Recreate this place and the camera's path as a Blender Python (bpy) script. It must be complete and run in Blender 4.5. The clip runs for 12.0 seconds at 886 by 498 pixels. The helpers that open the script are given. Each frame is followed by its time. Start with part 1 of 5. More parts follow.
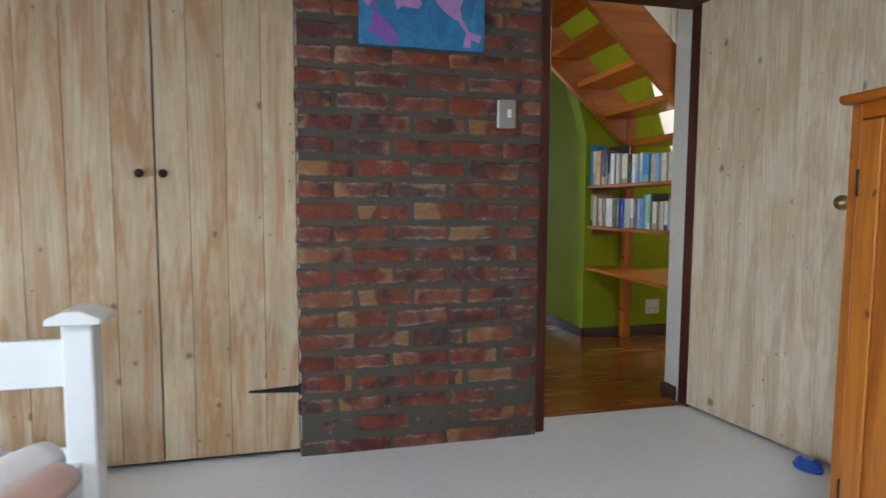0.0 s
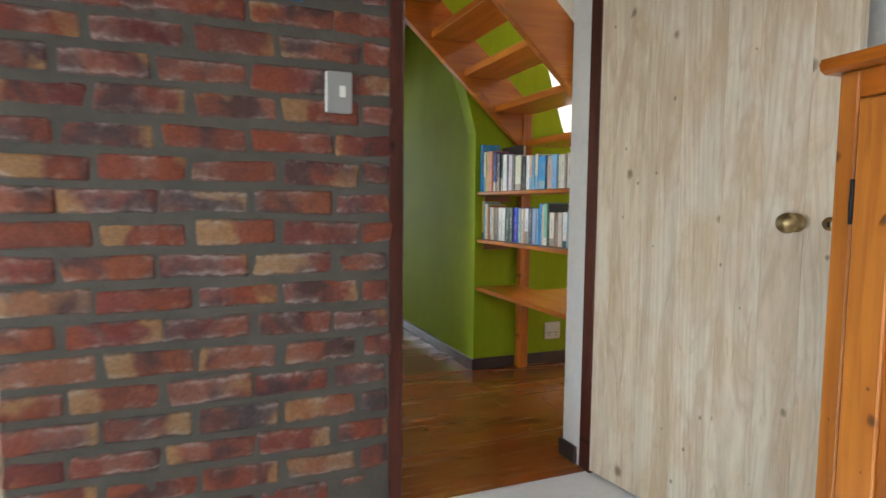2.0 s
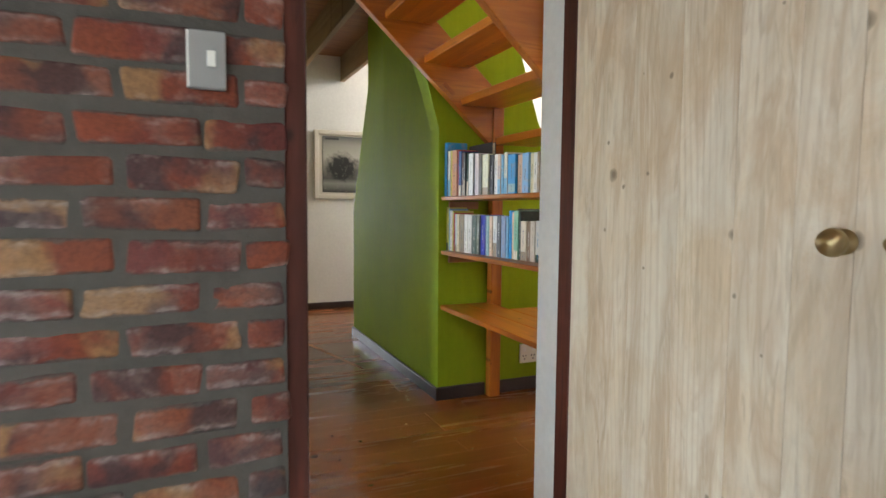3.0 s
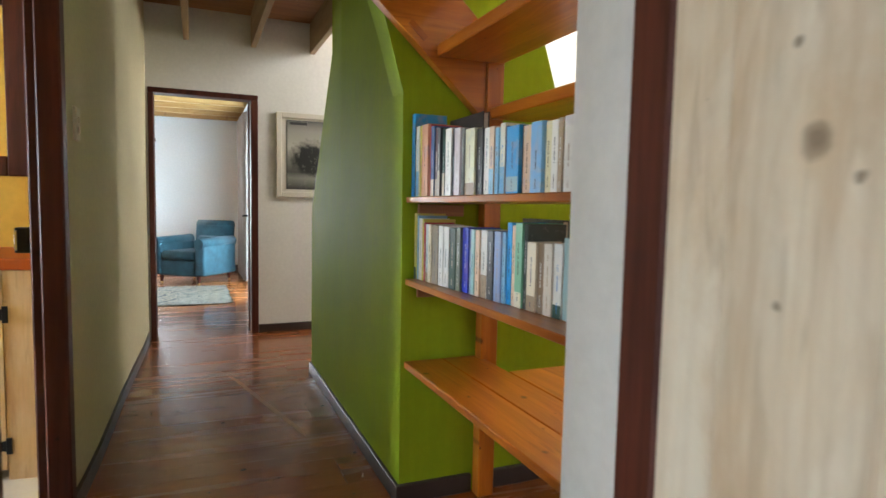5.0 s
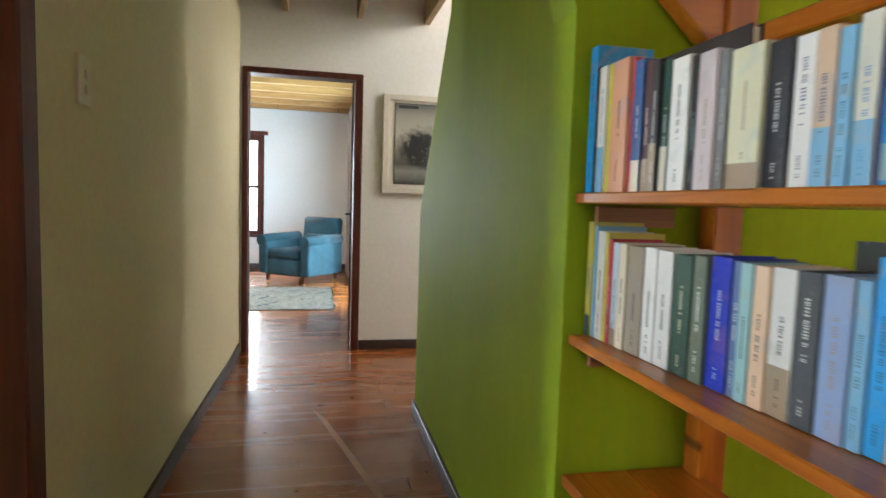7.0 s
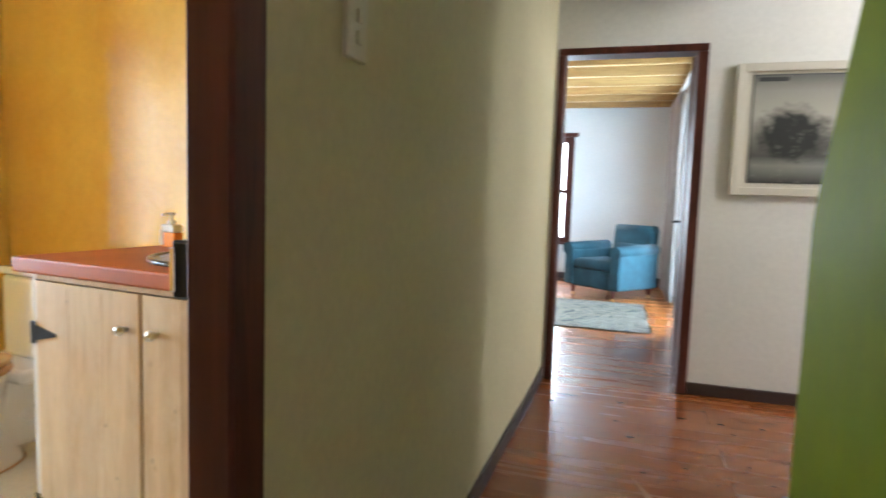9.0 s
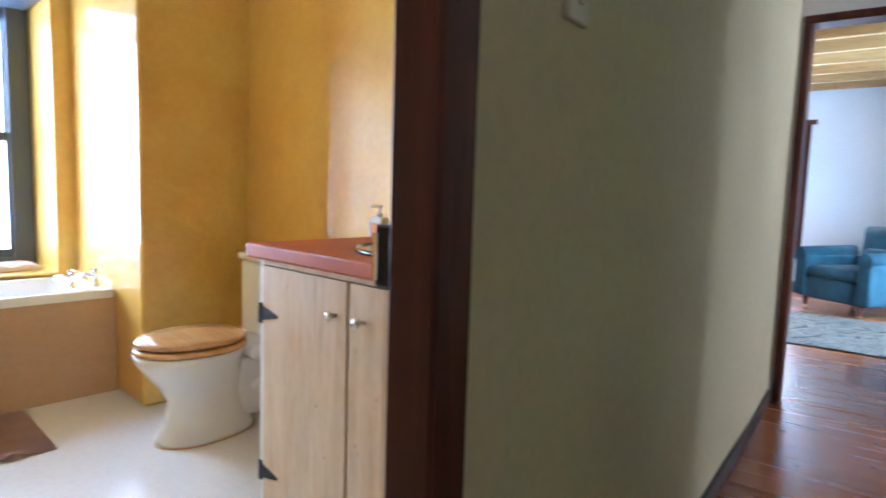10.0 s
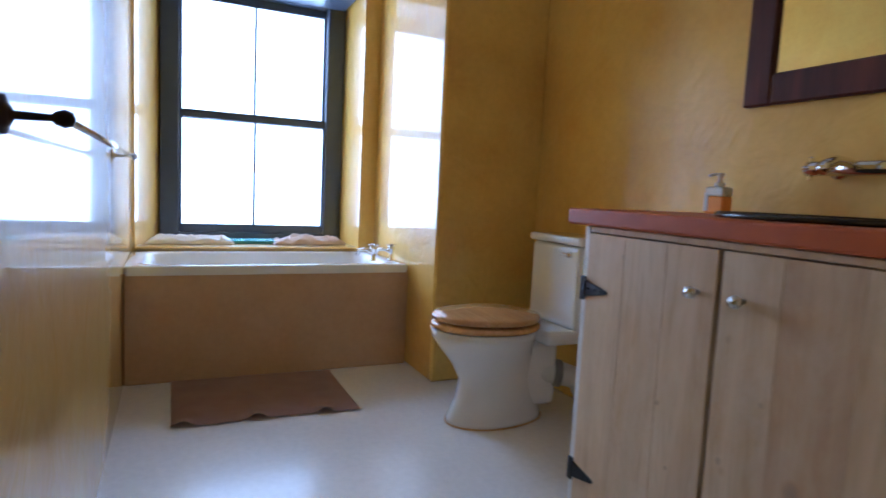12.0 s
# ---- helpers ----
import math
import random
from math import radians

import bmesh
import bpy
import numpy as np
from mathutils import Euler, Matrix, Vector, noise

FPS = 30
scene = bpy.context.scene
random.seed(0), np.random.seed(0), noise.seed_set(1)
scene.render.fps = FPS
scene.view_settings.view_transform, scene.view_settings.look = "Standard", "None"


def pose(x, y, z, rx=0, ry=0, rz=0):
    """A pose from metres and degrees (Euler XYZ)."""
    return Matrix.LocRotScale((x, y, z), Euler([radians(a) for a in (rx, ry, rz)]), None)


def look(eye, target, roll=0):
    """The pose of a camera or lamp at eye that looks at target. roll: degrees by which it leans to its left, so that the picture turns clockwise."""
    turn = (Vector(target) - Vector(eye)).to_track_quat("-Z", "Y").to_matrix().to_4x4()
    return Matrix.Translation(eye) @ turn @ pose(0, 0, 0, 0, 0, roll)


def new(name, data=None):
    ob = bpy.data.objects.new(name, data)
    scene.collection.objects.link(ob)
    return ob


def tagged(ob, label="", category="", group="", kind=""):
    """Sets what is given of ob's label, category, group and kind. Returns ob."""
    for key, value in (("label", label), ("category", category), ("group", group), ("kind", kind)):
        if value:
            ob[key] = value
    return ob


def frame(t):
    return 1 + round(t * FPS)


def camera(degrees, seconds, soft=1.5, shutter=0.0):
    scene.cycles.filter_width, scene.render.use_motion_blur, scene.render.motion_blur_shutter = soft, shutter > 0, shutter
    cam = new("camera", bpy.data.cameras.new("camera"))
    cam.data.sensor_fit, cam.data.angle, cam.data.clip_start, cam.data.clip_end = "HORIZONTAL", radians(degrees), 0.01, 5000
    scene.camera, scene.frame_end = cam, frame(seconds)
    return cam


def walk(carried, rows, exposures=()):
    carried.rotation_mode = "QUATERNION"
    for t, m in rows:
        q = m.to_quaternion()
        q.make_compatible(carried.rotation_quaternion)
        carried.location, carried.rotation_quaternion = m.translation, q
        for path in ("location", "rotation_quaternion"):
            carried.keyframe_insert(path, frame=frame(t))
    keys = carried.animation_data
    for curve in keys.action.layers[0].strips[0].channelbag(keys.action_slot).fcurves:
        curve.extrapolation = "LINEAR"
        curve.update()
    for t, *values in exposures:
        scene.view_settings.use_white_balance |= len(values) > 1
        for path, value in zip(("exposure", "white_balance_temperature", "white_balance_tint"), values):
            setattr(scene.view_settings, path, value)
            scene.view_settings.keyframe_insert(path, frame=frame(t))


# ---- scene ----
# ---------------------------------------------------------------- camera and walk
cam = camera(74.0, 12.0, shutter=0.5)
PATH = [
    (0, (0.901, 0.051, 1.063), (1.379, 1.986, 0.899), 0.3),
    (0.5, (1.008, 0.171, 1.056), (1.542, 2.092, 0.899), 0.2),
    (1, (1.094, 0.352, 1.063), (1.685, 2.256, 0.908), 0.3),
    (1.5, (1.21, 0.533, 1.101), (1.89, 2.407, 0.94), 0.6),
    (2, (1.391, 0.702, 1.108), (2.148, 2.547, 0.953), 0.6),
    (2.5, (1.566, 0.883, 1.121), (2.354, 2.715, 0.972), 0.5),
    (3, (1.731, 1.098, 1.128), (2.526, 2.927, 0.984), 0.5),
    (3.5, (1.891, 1.34, 1.149), (2.711, 3.158, 1.001), 0.9),
    (3.7, (1.974, 1.427, 1.149), (2.792, 3.246, 1.005), 1.0),
    (5.3, (2.398, 2.258, 1.164), (3.131, 4.112, 1.009), 1.2),
    (5.5, (2.436, 2.353, 1.169), (3.124, 4.224, 1.012), 1.4),
    (6, (2.49, 2.579, 1.156), (3.057, 4.49, 1.000), 1.7),
    (6.5, (2.516, 2.828, 1.157), (3.007, 4.759, 0.998), 1.9),
    (6.7, (2.521, 2.895, 1.16), (2.987, 4.832, 0.998), 1.9),
    (8.3, (2.478, 3.545, 1.148), (2.394, 5.535, 0.980), 2.0),
    (8.5, (2.456, 3.594, 1.155), (2.239, 5.574, 0.980), 2.0),
    (9, (2.403, 3.716, 1.13), (1.829, 5.624, 0.955), 1.9),
    (9.5, (2.366, 3.789, 1.114), (1.483, 5.574, 0.933), 1.8),
    (10, (2.318, 3.822, 1.104), (1.163, 5.443, 0.906), 1.8),
    (10.5, (2.259, 3.807, 1.078), (0.9, 5.262, 0.88), 2.1),
    (11, (2.184, 3.795, 1.036), (0.676, 5.094, 0.839), 2.4),
    (11.5, (2.066, 3.795, 0.988), (0.465, 4.979, 0.793), 2.6),
    (12, (1.935, 3.8, 0.94), (0.244, 4.85, 0.745), 2.8),
]
walk(cam, [(t, look(eye, target, roll)) for t, eye, target, roll in PATH],
     [(0.0, -0.70, 6300, 10), (1.0, -0.54, 6450, 10), (2.4, -0.16, 6500, 10), (3.6, -0.16, 6500, 10), (5.4, -0.14, 6500, 10), (6.7, -0.08, 6500, 10), (8.4, 0.22, 6300, 10), (9.0, 0.08, 6000, 10), (9.5, 0.0, 5700, 10), (10.0, -0.14, 5100, 16), (10.8, -0.54, 4800, 20), (12.0, -1.44, 4700, 20)])

# ---------------------------------------------------------------- world, sun, window light
world = bpy.data.worlds.new("sky_world")
world.use_nodes = True
scene.world = world
wn, wl = world.node_tree.nodes, world.node_tree.links
sky = wn.new("ShaderNodeTexSky")
sky.sky_type, sky.sun_disc = "NISHITA", False
sky.sun_elevation, sky.sun_rotation = radians(42), radians(70)
wl.new(sky.outputs["Color"], wn["Background"].inputs["Color"])
wn["Background"].inputs["Strength"].default_value = 0.12
scene.view_settings.exposure = 0.0


def sun_lamp(direction, strength):
    data = bpy.data.lights.new("sun", "SUN")
    data.energy, data.angle, data.color = strength, radians(0.6), (1.0, 0.93, 0.82)
    ob = new("sun", data)
    ob.matrix_world = look((0, 0, 0), direction)
    return ob


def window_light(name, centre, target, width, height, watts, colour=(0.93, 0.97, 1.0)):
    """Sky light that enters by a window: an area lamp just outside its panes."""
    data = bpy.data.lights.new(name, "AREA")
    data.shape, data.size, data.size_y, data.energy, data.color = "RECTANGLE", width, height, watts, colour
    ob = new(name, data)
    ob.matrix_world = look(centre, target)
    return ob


BATH = Matrix.Translation((1.962, 4.0, 0)) @ pose(0, 0, 0, 0, 0, -7.0)
sun_lamp((-0.85, -0.12, -0.55), 3.0)


def in_bath(x, y, z):
    return BATH @ Vector((x, y, z))


window_light("sky_bathroom", in_bath(-4.32, 0.28, 1.33), in_bath(0, 0.28, 1.2), 1.5, 1.75, 300, (0.70, 0.85, 1.0))
window_light("sky_stairwell", (6.85, 5.25, 3.1), (3.5, 4.6, 1.5), 1.7, 1.9, 440, (1.0, 0.97, 0.91))
# Added lamp at an assumed, unseen window; lights the far end of the west wall.
window_light("sky_side_passage", (6.80, 7.12, 1.85), (2.0, 6.7, 1.2), 0.5, 1.5, 62, (1.0, 0.97, 0.92))
window_light("sky_bedroom", (-2.15, 0.6, 0.82), (0.2, 0.85, -4.1), 1.9, 1.4, 260, (0.75, 0.88, 1.0))
# Added fill: no such roof window is known; it brightens the bedroom floor.
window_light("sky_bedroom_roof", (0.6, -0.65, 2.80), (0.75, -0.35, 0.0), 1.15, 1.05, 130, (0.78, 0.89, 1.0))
window_light("sky_lounge", (0.9, 12.95, 1.4), (1.6, 9.5, 0.8), 1.7, 1.7, 290, (0.84, 0.93, 1.0))
window_light("sky_lounge_side", (3.75, 9.75, 1.3), (1.3, 11.9, 1.2), 1.9, 2.0, 390, (0.56, 0.79, 1.0))

# ---------------------------------------------------------------- materials


class Nodes:
    """A node material under construction."""

    def __init__(self, name, rough=0.5, metal=0.0, coat=0.0, coat_rough=0.1):
        self.m = bpy.data.materials.new(name)
        self.m.use_nodes = True
        self.n, self.l = self.m.node_tree.nodes, self.m.node_tree.links
        self.b = self.n["Principled BSDF"]
        self.b.inputs["Roughness"].default_value = rough
        self.b.inputs["Metallic"].default_value = metal
        self.b.inputs["Coat Weight"].default_value = coat
        self.b.inputs["Coat Roughness"].default_value = coat_rough

    def add(self, kind, **sets):
        node = self.n.new(kind)
        for k, v in sets.items():
            node.inputs[k].default_value = v
        return node

    def coords(self, scale=(1, 1, 1), spread=0.0, world_space=False):
        if world_space:
            out = self.n.new("ShaderNodeNewGeometry").outputs["Position"]
        else:
            out = self.n.new("ShaderNodeTexCoord").outputs["Object"]
        if spread:
            info = self.n.new("ShaderNodeObjectInfo")
            mul = self.n.new("ShaderNodeVectorMath")
            mul.operation = "SCALE"
            comb = self.n.new("ShaderNodeCombineXYZ")
            for k in range(3):
                self.l.new(info.outputs["Random"], comb.inputs[k])
            self.l.new(comb.outputs[0], mul.inputs[0])
            mul.inputs["Scale"].default_value = spread
            plus = self.n.new("ShaderNodeVectorMath")
            self.l.new(out, plus.inputs[0])
            self.l.new(mul.outputs[0], plus.inputs[1])
            out = plus.outputs[0]
        mp = self.n.new("ShaderNodeMapping")
        mp.inputs["Scale"].default_value = scale
        self.l.new(out, mp.inputs["Vector"])
        return mp.outputs[0]

    def noise(self, vec, scale, detail=4, rough=0.55, distortion=0.0):
        node = self.add("ShaderNodeTexNoise", Scale=scale, Detail=detail, Roughness=rough, Distortion=distortion)
        self.l.new(vec, node.inputs["Vector"])
        return node.outputs["Fac"]

    def ramp(self, fac, stops, constant=False):
        node = self.n.new("ShaderNodeValToRGB")
        el = node.color_ramp.elements
        if constant:
            node.color_ramp.interpolation = "CONSTANT"
        while len(el) < len(stops):
            el.new(0.5)
        for e, (p, c) in zip(el, stops):
            e.position = p
            e.color = (*c, 1) if len(c) == 3 else c
        self.l.new(fac, node.inputs["Fac"])
        return node.outputs["Color"]

    def mix(self, fac, a, b, mode="MIX"):
        node = self.n.new("ShaderNodeMix")
        node.data_type, node.blend_type = "RGBA", mode
        for sock, v in ((node.inputs[0], fac), (node.inputs[6], a), (node.inputs[7], b)):
            if isinstance(v, (int, float)):
                sock.default_value = v
            elif isinstance(v, tuple):
                sock.default_value = (*v, 1)
            else:
                self.l.new(v, sock)
        return node.outputs[2]

    def colour(self, out):
        if isinstance(out, tuple):
            self.b.inputs["Base Color"].default_value = (*out, 1)
        else:
            self.l.new(out, self.b.inputs["Base Color"])
        return self

    def rough(self, fac, lo, hi):
        node = self.add("ShaderNodeMapRange")
        node.inputs["To Min"].default_value, node.inputs["To Max"].default_value = lo, hi
        self.l.new(fac, node.inputs["Value"])
        self.l.new(node.outputs[0], self.b.inputs["Roughness"])

    def bump(self, height, strength=0.2, distance=0.01):
        node = self.add("ShaderNodeBump", Strength=strength, Distance=distance)
        self.l.new(height, node.inputs["Height"])
        self.l.new(node.outputs[0], self.b.inputs["Normal"])


def grey(v):
    return (v, v, v)


def plaster(name, c, stain, rough=0.85, coat=0.0, scale=1.6, amount=0.5, relief=0.12, coat_rough=0.12, trowel=0.0):
    k = Nodes(name, rough, coat=coat, coat_rough=coat_rough)
    v = k.coords(world_space=True)
    big, fine = k.noise(v, scale, 5, 0.6), k.noise(v, 38, 4)
    f = k.ramp(big, [(0.35, grey(0)), (0.7, grey(amount))])
    col = k.mix(f, c, stain)
    col = k.mix(0.12, col, k.ramp(fine, [(0.3, grey(0.35)), (0.7, grey(1))]), "MULTIPLY")
    k.colour(col)
    if trowel:
        k.bump(k.noise(v, 6.5, 3, 0.5, 0.6), trowel, 0.02)
    else:
        k.bump(k.noise(v, 22, 6, 0.65), relief, 0.01)
    return k.m


def wood(name, light, dark, knot, rough=0.45, coat=0.0, axis=2, wash=None, spread=37.0, grain=1.0, knots=2.6, coat_rough=0.1, streak=None, halo_out=0.12, fibre=0.55, flow_amount=0.75, rings=0.38, pull=0.07, tint=0.7, cathedral=0.0):
    """Boards with grain along axis 0, 1 or 2, streaks, and knots."""
    k = Nodes(name, rough, coat=coat, coat_rough=coat_rough)
    s = [1.0, 1.0, 1.0]
    s[axis] = pull
    v = k.coords(tuple(s), spread)
    band = k.noise(v, 13 * grain, 5, 0.6, 0.6)
    fine = k.noise(v, 95 * grain, 3, 0.6)
    col = k.ramp(band, [(0.28, dark), (0.5, tuple((a + b) / 2 for a, b in zip(light, dark))), (0.68, light)])
    col = k.mix(0.3, col, k.ramp(fine, [(0.3, grey(0.55)), (0.65, grey(1))]), "MULTIPLY")
    if wash:
        w = k.noise(k.coords((1, 1, 0.45) if axis == 2 else (1, 1, 1), spread), 6.5, 6, 0.7, 0.5)
        col = k.mix(k.ramp(w, [(0.36, grey(0.0)), (0.62, grey(0.7))]), col, wash)
    flow = k.noise(v, 5.5 * grain, 4, 0.6, 2.2)
    col = k.mix(k.ramp(flow, [(0.50, grey(0)), (0.60, grey(flow_amount)), (0.66, grey(0.3 * flow_amount)), (0.74, grey(flow_amount))]), col, streak or tuple(0.85 * q for q in dark))
    lines = k.noise(v, 46 * grain, 2, 0.5, 1.0)
    col = k.mix(k.ramp(lines, [(0.58, grey(0)), (0.70, grey(fibre))]), col, tuple(0.62 * q for q in dark))
    ring = k.add("ShaderNodeTexWave", Scale=2.6 * grain, Distortion=16.0, Detail=3.0)
    ring.inputs["Detail Scale"].default_value = 0.7
    ring.bands_direction = {0: "Y", 1: "X", 2: "X"}[axis]
    k.l.new(v, ring.inputs["Vector"])
    col = k.mix(k.ramp(ring.outputs["Fac"], [(0.58, grey(0)), (0.92, grey(rings))]), col, tuple(0.7 * q for q in dark))
    if cathedral:
        arch = k.add("ShaderNodeTexWave", Scale=11.0 * grain, Distortion=42.0, Detail=1.5)
        arch.inputs["Detail Scale"].default_value = 0.38
        arch.bands_direction = {0: "Y", 1: "X", 2: "X"}[axis]
        k.l.new(v, arch.inputs["Vector"])
        where = k.ramp(k.noise(v, 2.2, 3, 0.6), [(0.42, grey(0.15)), (0.6, grey(1))])
        line = k.mix(1.0, k.ramp(arch.outputs["Fac"], [(0.55, grey(0)), (0.95, grey(cathedral))]), where, "MULTIPLY")
        col = k.mix(line, col, tuple(0.78 * q for q in dark))
    raw = k.coords((1, 1, 1), spread)
    sep, flat = k.n.new("ShaderNodeSeparateXYZ"), k.n.new("ShaderNodeCombineXYZ")
    k.l.new(raw, sep.inputs[0])
    across, along = {0: (1, 0), 1: (0, 1), 2: (0, 2)}[axis]
    squash = k.n.new("ShaderNodeMath")
    squash.operation, squash.inputs[1].default_value = "MULTIPLY", 0.82
    k.l.new(sep.outputs[along], squash.inputs[0])
    k.l.new(sep.outputs[across], flat.inputs[0])
    k.l.new(squash.outputs[0], flat.inputs[1])
    wob = k.n.new("ShaderNodeVectorMath")
    wn2 = k.add("ShaderNodeTexNoise", Scale=30.0, Detail=2.0)
    k.l.new(raw, wn2.inputs["Vector"])
    wob.operation = "MULTIPLY_ADD"
    k.l.new(wn2.outputs["Color"], wob.inputs[0])
    wob.inputs[1].default_value = (0.012, 0.012, 0)
    k.l.new(flat.outputs[0], wob.inputs[2])
    vor = k.add("ShaderNodeTexVoronoi", Scale=knots, Randomness=1.0)
    vor.voronoi_dimensions = "2D"
    k.l.new(wob.outputs[0], vor.inputs["Vector"])
    small = k.n.new("ShaderNodeSeparateColor")
    k.l.new(vor.outputs["Color"], small.inputs[0])
    cut = k.n.new("ShaderNodeMath")
    cut.operation = "MULTIPLY_ADD"
    k.l.new(small.outputs[0], cut.inputs[0])
    cut.inputs[1].default_value = 0.13
    k.l.new(vor.outputs["Distance"], cut.inputs[2])
    spot = k.ramp(cut.outputs[0], [(0.030, grey(0.9)), (0.058, grey(0.55)), (0.078, grey(0))])
    halo = k.ramp(cut.outputs[0], [(0.07, grey(0.45)), (halo_out, grey(0))])
    col = k.mix(halo, col, dark)
    col = k.mix(spot, col, knot)
    pins = k.add("ShaderNodeTexVoronoi", Scale=knots * 2.4, Randomness=1.0)
    pins.voronoi_dimensions = "2D"
    k.l.new(wob.outputs[0], pins.inputs["Vector"])
    pick = k.n.new("ShaderNodeSeparateColor")
    k.l.new(pins.outputs["Color"], pick.inputs[0])
    pin = k.n.new("ShaderNodeMath")
    pin.operation = "MULTIPLY_ADD"
    k.l.new(pick.outputs[1], pin.inputs[0])
    pin.inputs[1].default_value = 0.3
    k.l.new(pins.outputs["Distance"], pin.inputs[2])
    col = k.mix(k.ramp(pin.outputs[0], [(0.04, grey(0.8)), (0.075, grey(0))]), col, knot)
    info = k.n.new("ShaderNodeObjectInfo")
    col = k.mix(tint, col, k.ramp(info.outputs["Random"], [(0, (0.74, 0.66, 0.58)), (0.3, grey(1.0)), (0.5, (0.86, 0.80, 0.72)), (0.75, grey(0.97)), (1, (0.78, 0.75, 0.70))]), "MULTIPLY")
    k.colour(col)
    k.rough(band, rough * 0.85, min(1, rough * 1.2))
    k.bump(fine, 0.06, 0.004)
    return k.m


def plain(name, c, rough=0.5, metal=0.0, coat=0.0, vary=0.15, scale=14.0, relief=0.03):
    k = Nodes(name, rough, metal, coat)
    v = k.coords(spread=5.0)
    f = k.noise(v, scale, 5, 0.6)
    k.colour(k.mix(vary, c, k.ramp(f, [(0.25, grey(0.3)), (0.75, grey(1))]), "MULTIPLY"))
    k.rough(f, rough * 0.8, min(1.0, rough * 1.2))
    k.bump(k.noise(v, scale * 6, 3), relief, 0.004)
    return k.m


def cloth(name, c, c2, rough=0.95, weave=260.0, blotch=7.0, sheen=0.3):
    k = Nodes(name, rough)
    k.b.inputs["Sheen Weight"].default_value = sheen
    v = k.coords()
    f, g = k.noise(v, blotch, 5, 0.65), k.noise(v, weave, 2)
    k.colour(k.mix(k.ramp(f, [(0.35, grey(0)), (0.68, grey(1))]), c, c2))
    k.bump(g, 0.35, 0.003)
    return k.m


def brick_material():
    k = Nodes("reclaimed_brick", 0.88)
    info = k.n.new("ShaderNodeObjectInfo")
    v, near = k.coords(spread=61.0), k.coords()
    base = k.ramp(info.outputs["Random"], [(0.0, (0.20, 0.030, 0.018)), (0.16, (0.27, 0.060, 0.027)), (0.30, (0.15, 0.026, 0.020)),
                                           (0.42, (0.30, 0.085, 0.034)), (0.54, (0.23, 0.040, 0.023)), (0.66, (0.10, 0.040, 0.034)), (0.74, (0.27, 0.066, 0.030)), (0.84, (0.34, 0.17, 0.07)), (0.90, (0.20, 0.034, 0.022)), (0.97, (0.085, 0.055, 0.050))])
    patch = k.noise(v, 6, 3, 0.55, 0.4)
    col = k.mix(k.ramp(patch, [(0.42, grey(0)), (0.62, grey(0.7))]), base, (0.31, 0.066, 0.018))
    smoke = k.noise(v, 5.5, 3, 0.5, 0.6)
    col = k.mix(k.ramp(smoke, [(0.50, grey(0)), (0.62, grey(0.85))]), col, (0.070, 0.034, 0.032))
    sep = k.n.new("ShaderNodeSeparateXYZ")
    k.l.new(near, sep.inputs[0])
    end = k.n.new("ShaderNodeMath")
    end.operation = "MULTIPLY_ADD"
    k.l.new(sep.outputs[0], end.inputs[0])
    side = k.ramp(info.outputs["Random"], [(0.0, grey(1)), (0.22, grey(0)), (0.47, grey(1)), (0.71, grey(0)), (0.88, grey(1))], True)
    turn = k.add("ShaderNodeMapRange")
    turn.inputs["To Min"].default_value, turn.inputs["To Max"].default_value = -1.7, 1.7
    k.l.new(side, turn.inputs["Value"])
    k.l.new(turn.outputs[0], end.inputs[1])
    k.l.new(k.noise(v, 4.5, 3, 0.5, 0.5), end.inputs[2])
    col = k.mix(k.ramp(end.outputs[0], [(0.64, grey(0)), (0.71, grey(0.85))]), col, (0.40, 0.21, 0.08))
    grit, crumb = k.noise(v, 26, 4, 0.65), k.noise(v, 90, 4, 0.7)
    rim = k.n.new("ShaderNodeMath")
    rim.operation = "ABSOLUTE"
    k.l.new(sep.outputs[2], rim.inputs[0])
    smear = k.n.new("ShaderNodeMath")
    smear.operation = "MULTIPLY_ADD"
    k.l.new(k.noise(v, 18, 4, 0.65), smear.inputs[0])
    smear.inputs[1].default_value = 0.045
    k.l.new(rim.outputs[0], smear.inputs[2])
    salt = k.ramp(k.noise(v, 7, 4, 0.6, 0.4), [(0.46, grey(0)), (0.58, grey(1))])
    ring = k.ramp(smear.outputs[0], [(0.038, grey(0.15)), (0.046, grey(0.55)), (0.051, grey(0.6)), (0.055, grey(0.15))])
    frost = k.mix(1.0, k.mix(1.0, salt, ring, "MULTIPLY"), k.ramp(grit, [(0.38, grey(0.35)), (0.6, grey(1))]), "MULTIPLY")
    col = k.mix(frost, col, (0.52, 0.43, 0.37))
    col = k.mix(k.ramp(smear.outputs[0], [(0.053, grey(0)), (0.059, grey(0.85))]), col, (0.115, 0.10, 0.085))
    col = k.mix(0.6, col, k.ramp(crumb, [(0.3, grey(0.02)), (0.62, grey(0.45))]), "MULTIPLY")
    k.colour(col)
    k.bump(k.noise(v, 45, 5, 0.7), 0.55, 0.006)
    return k.m


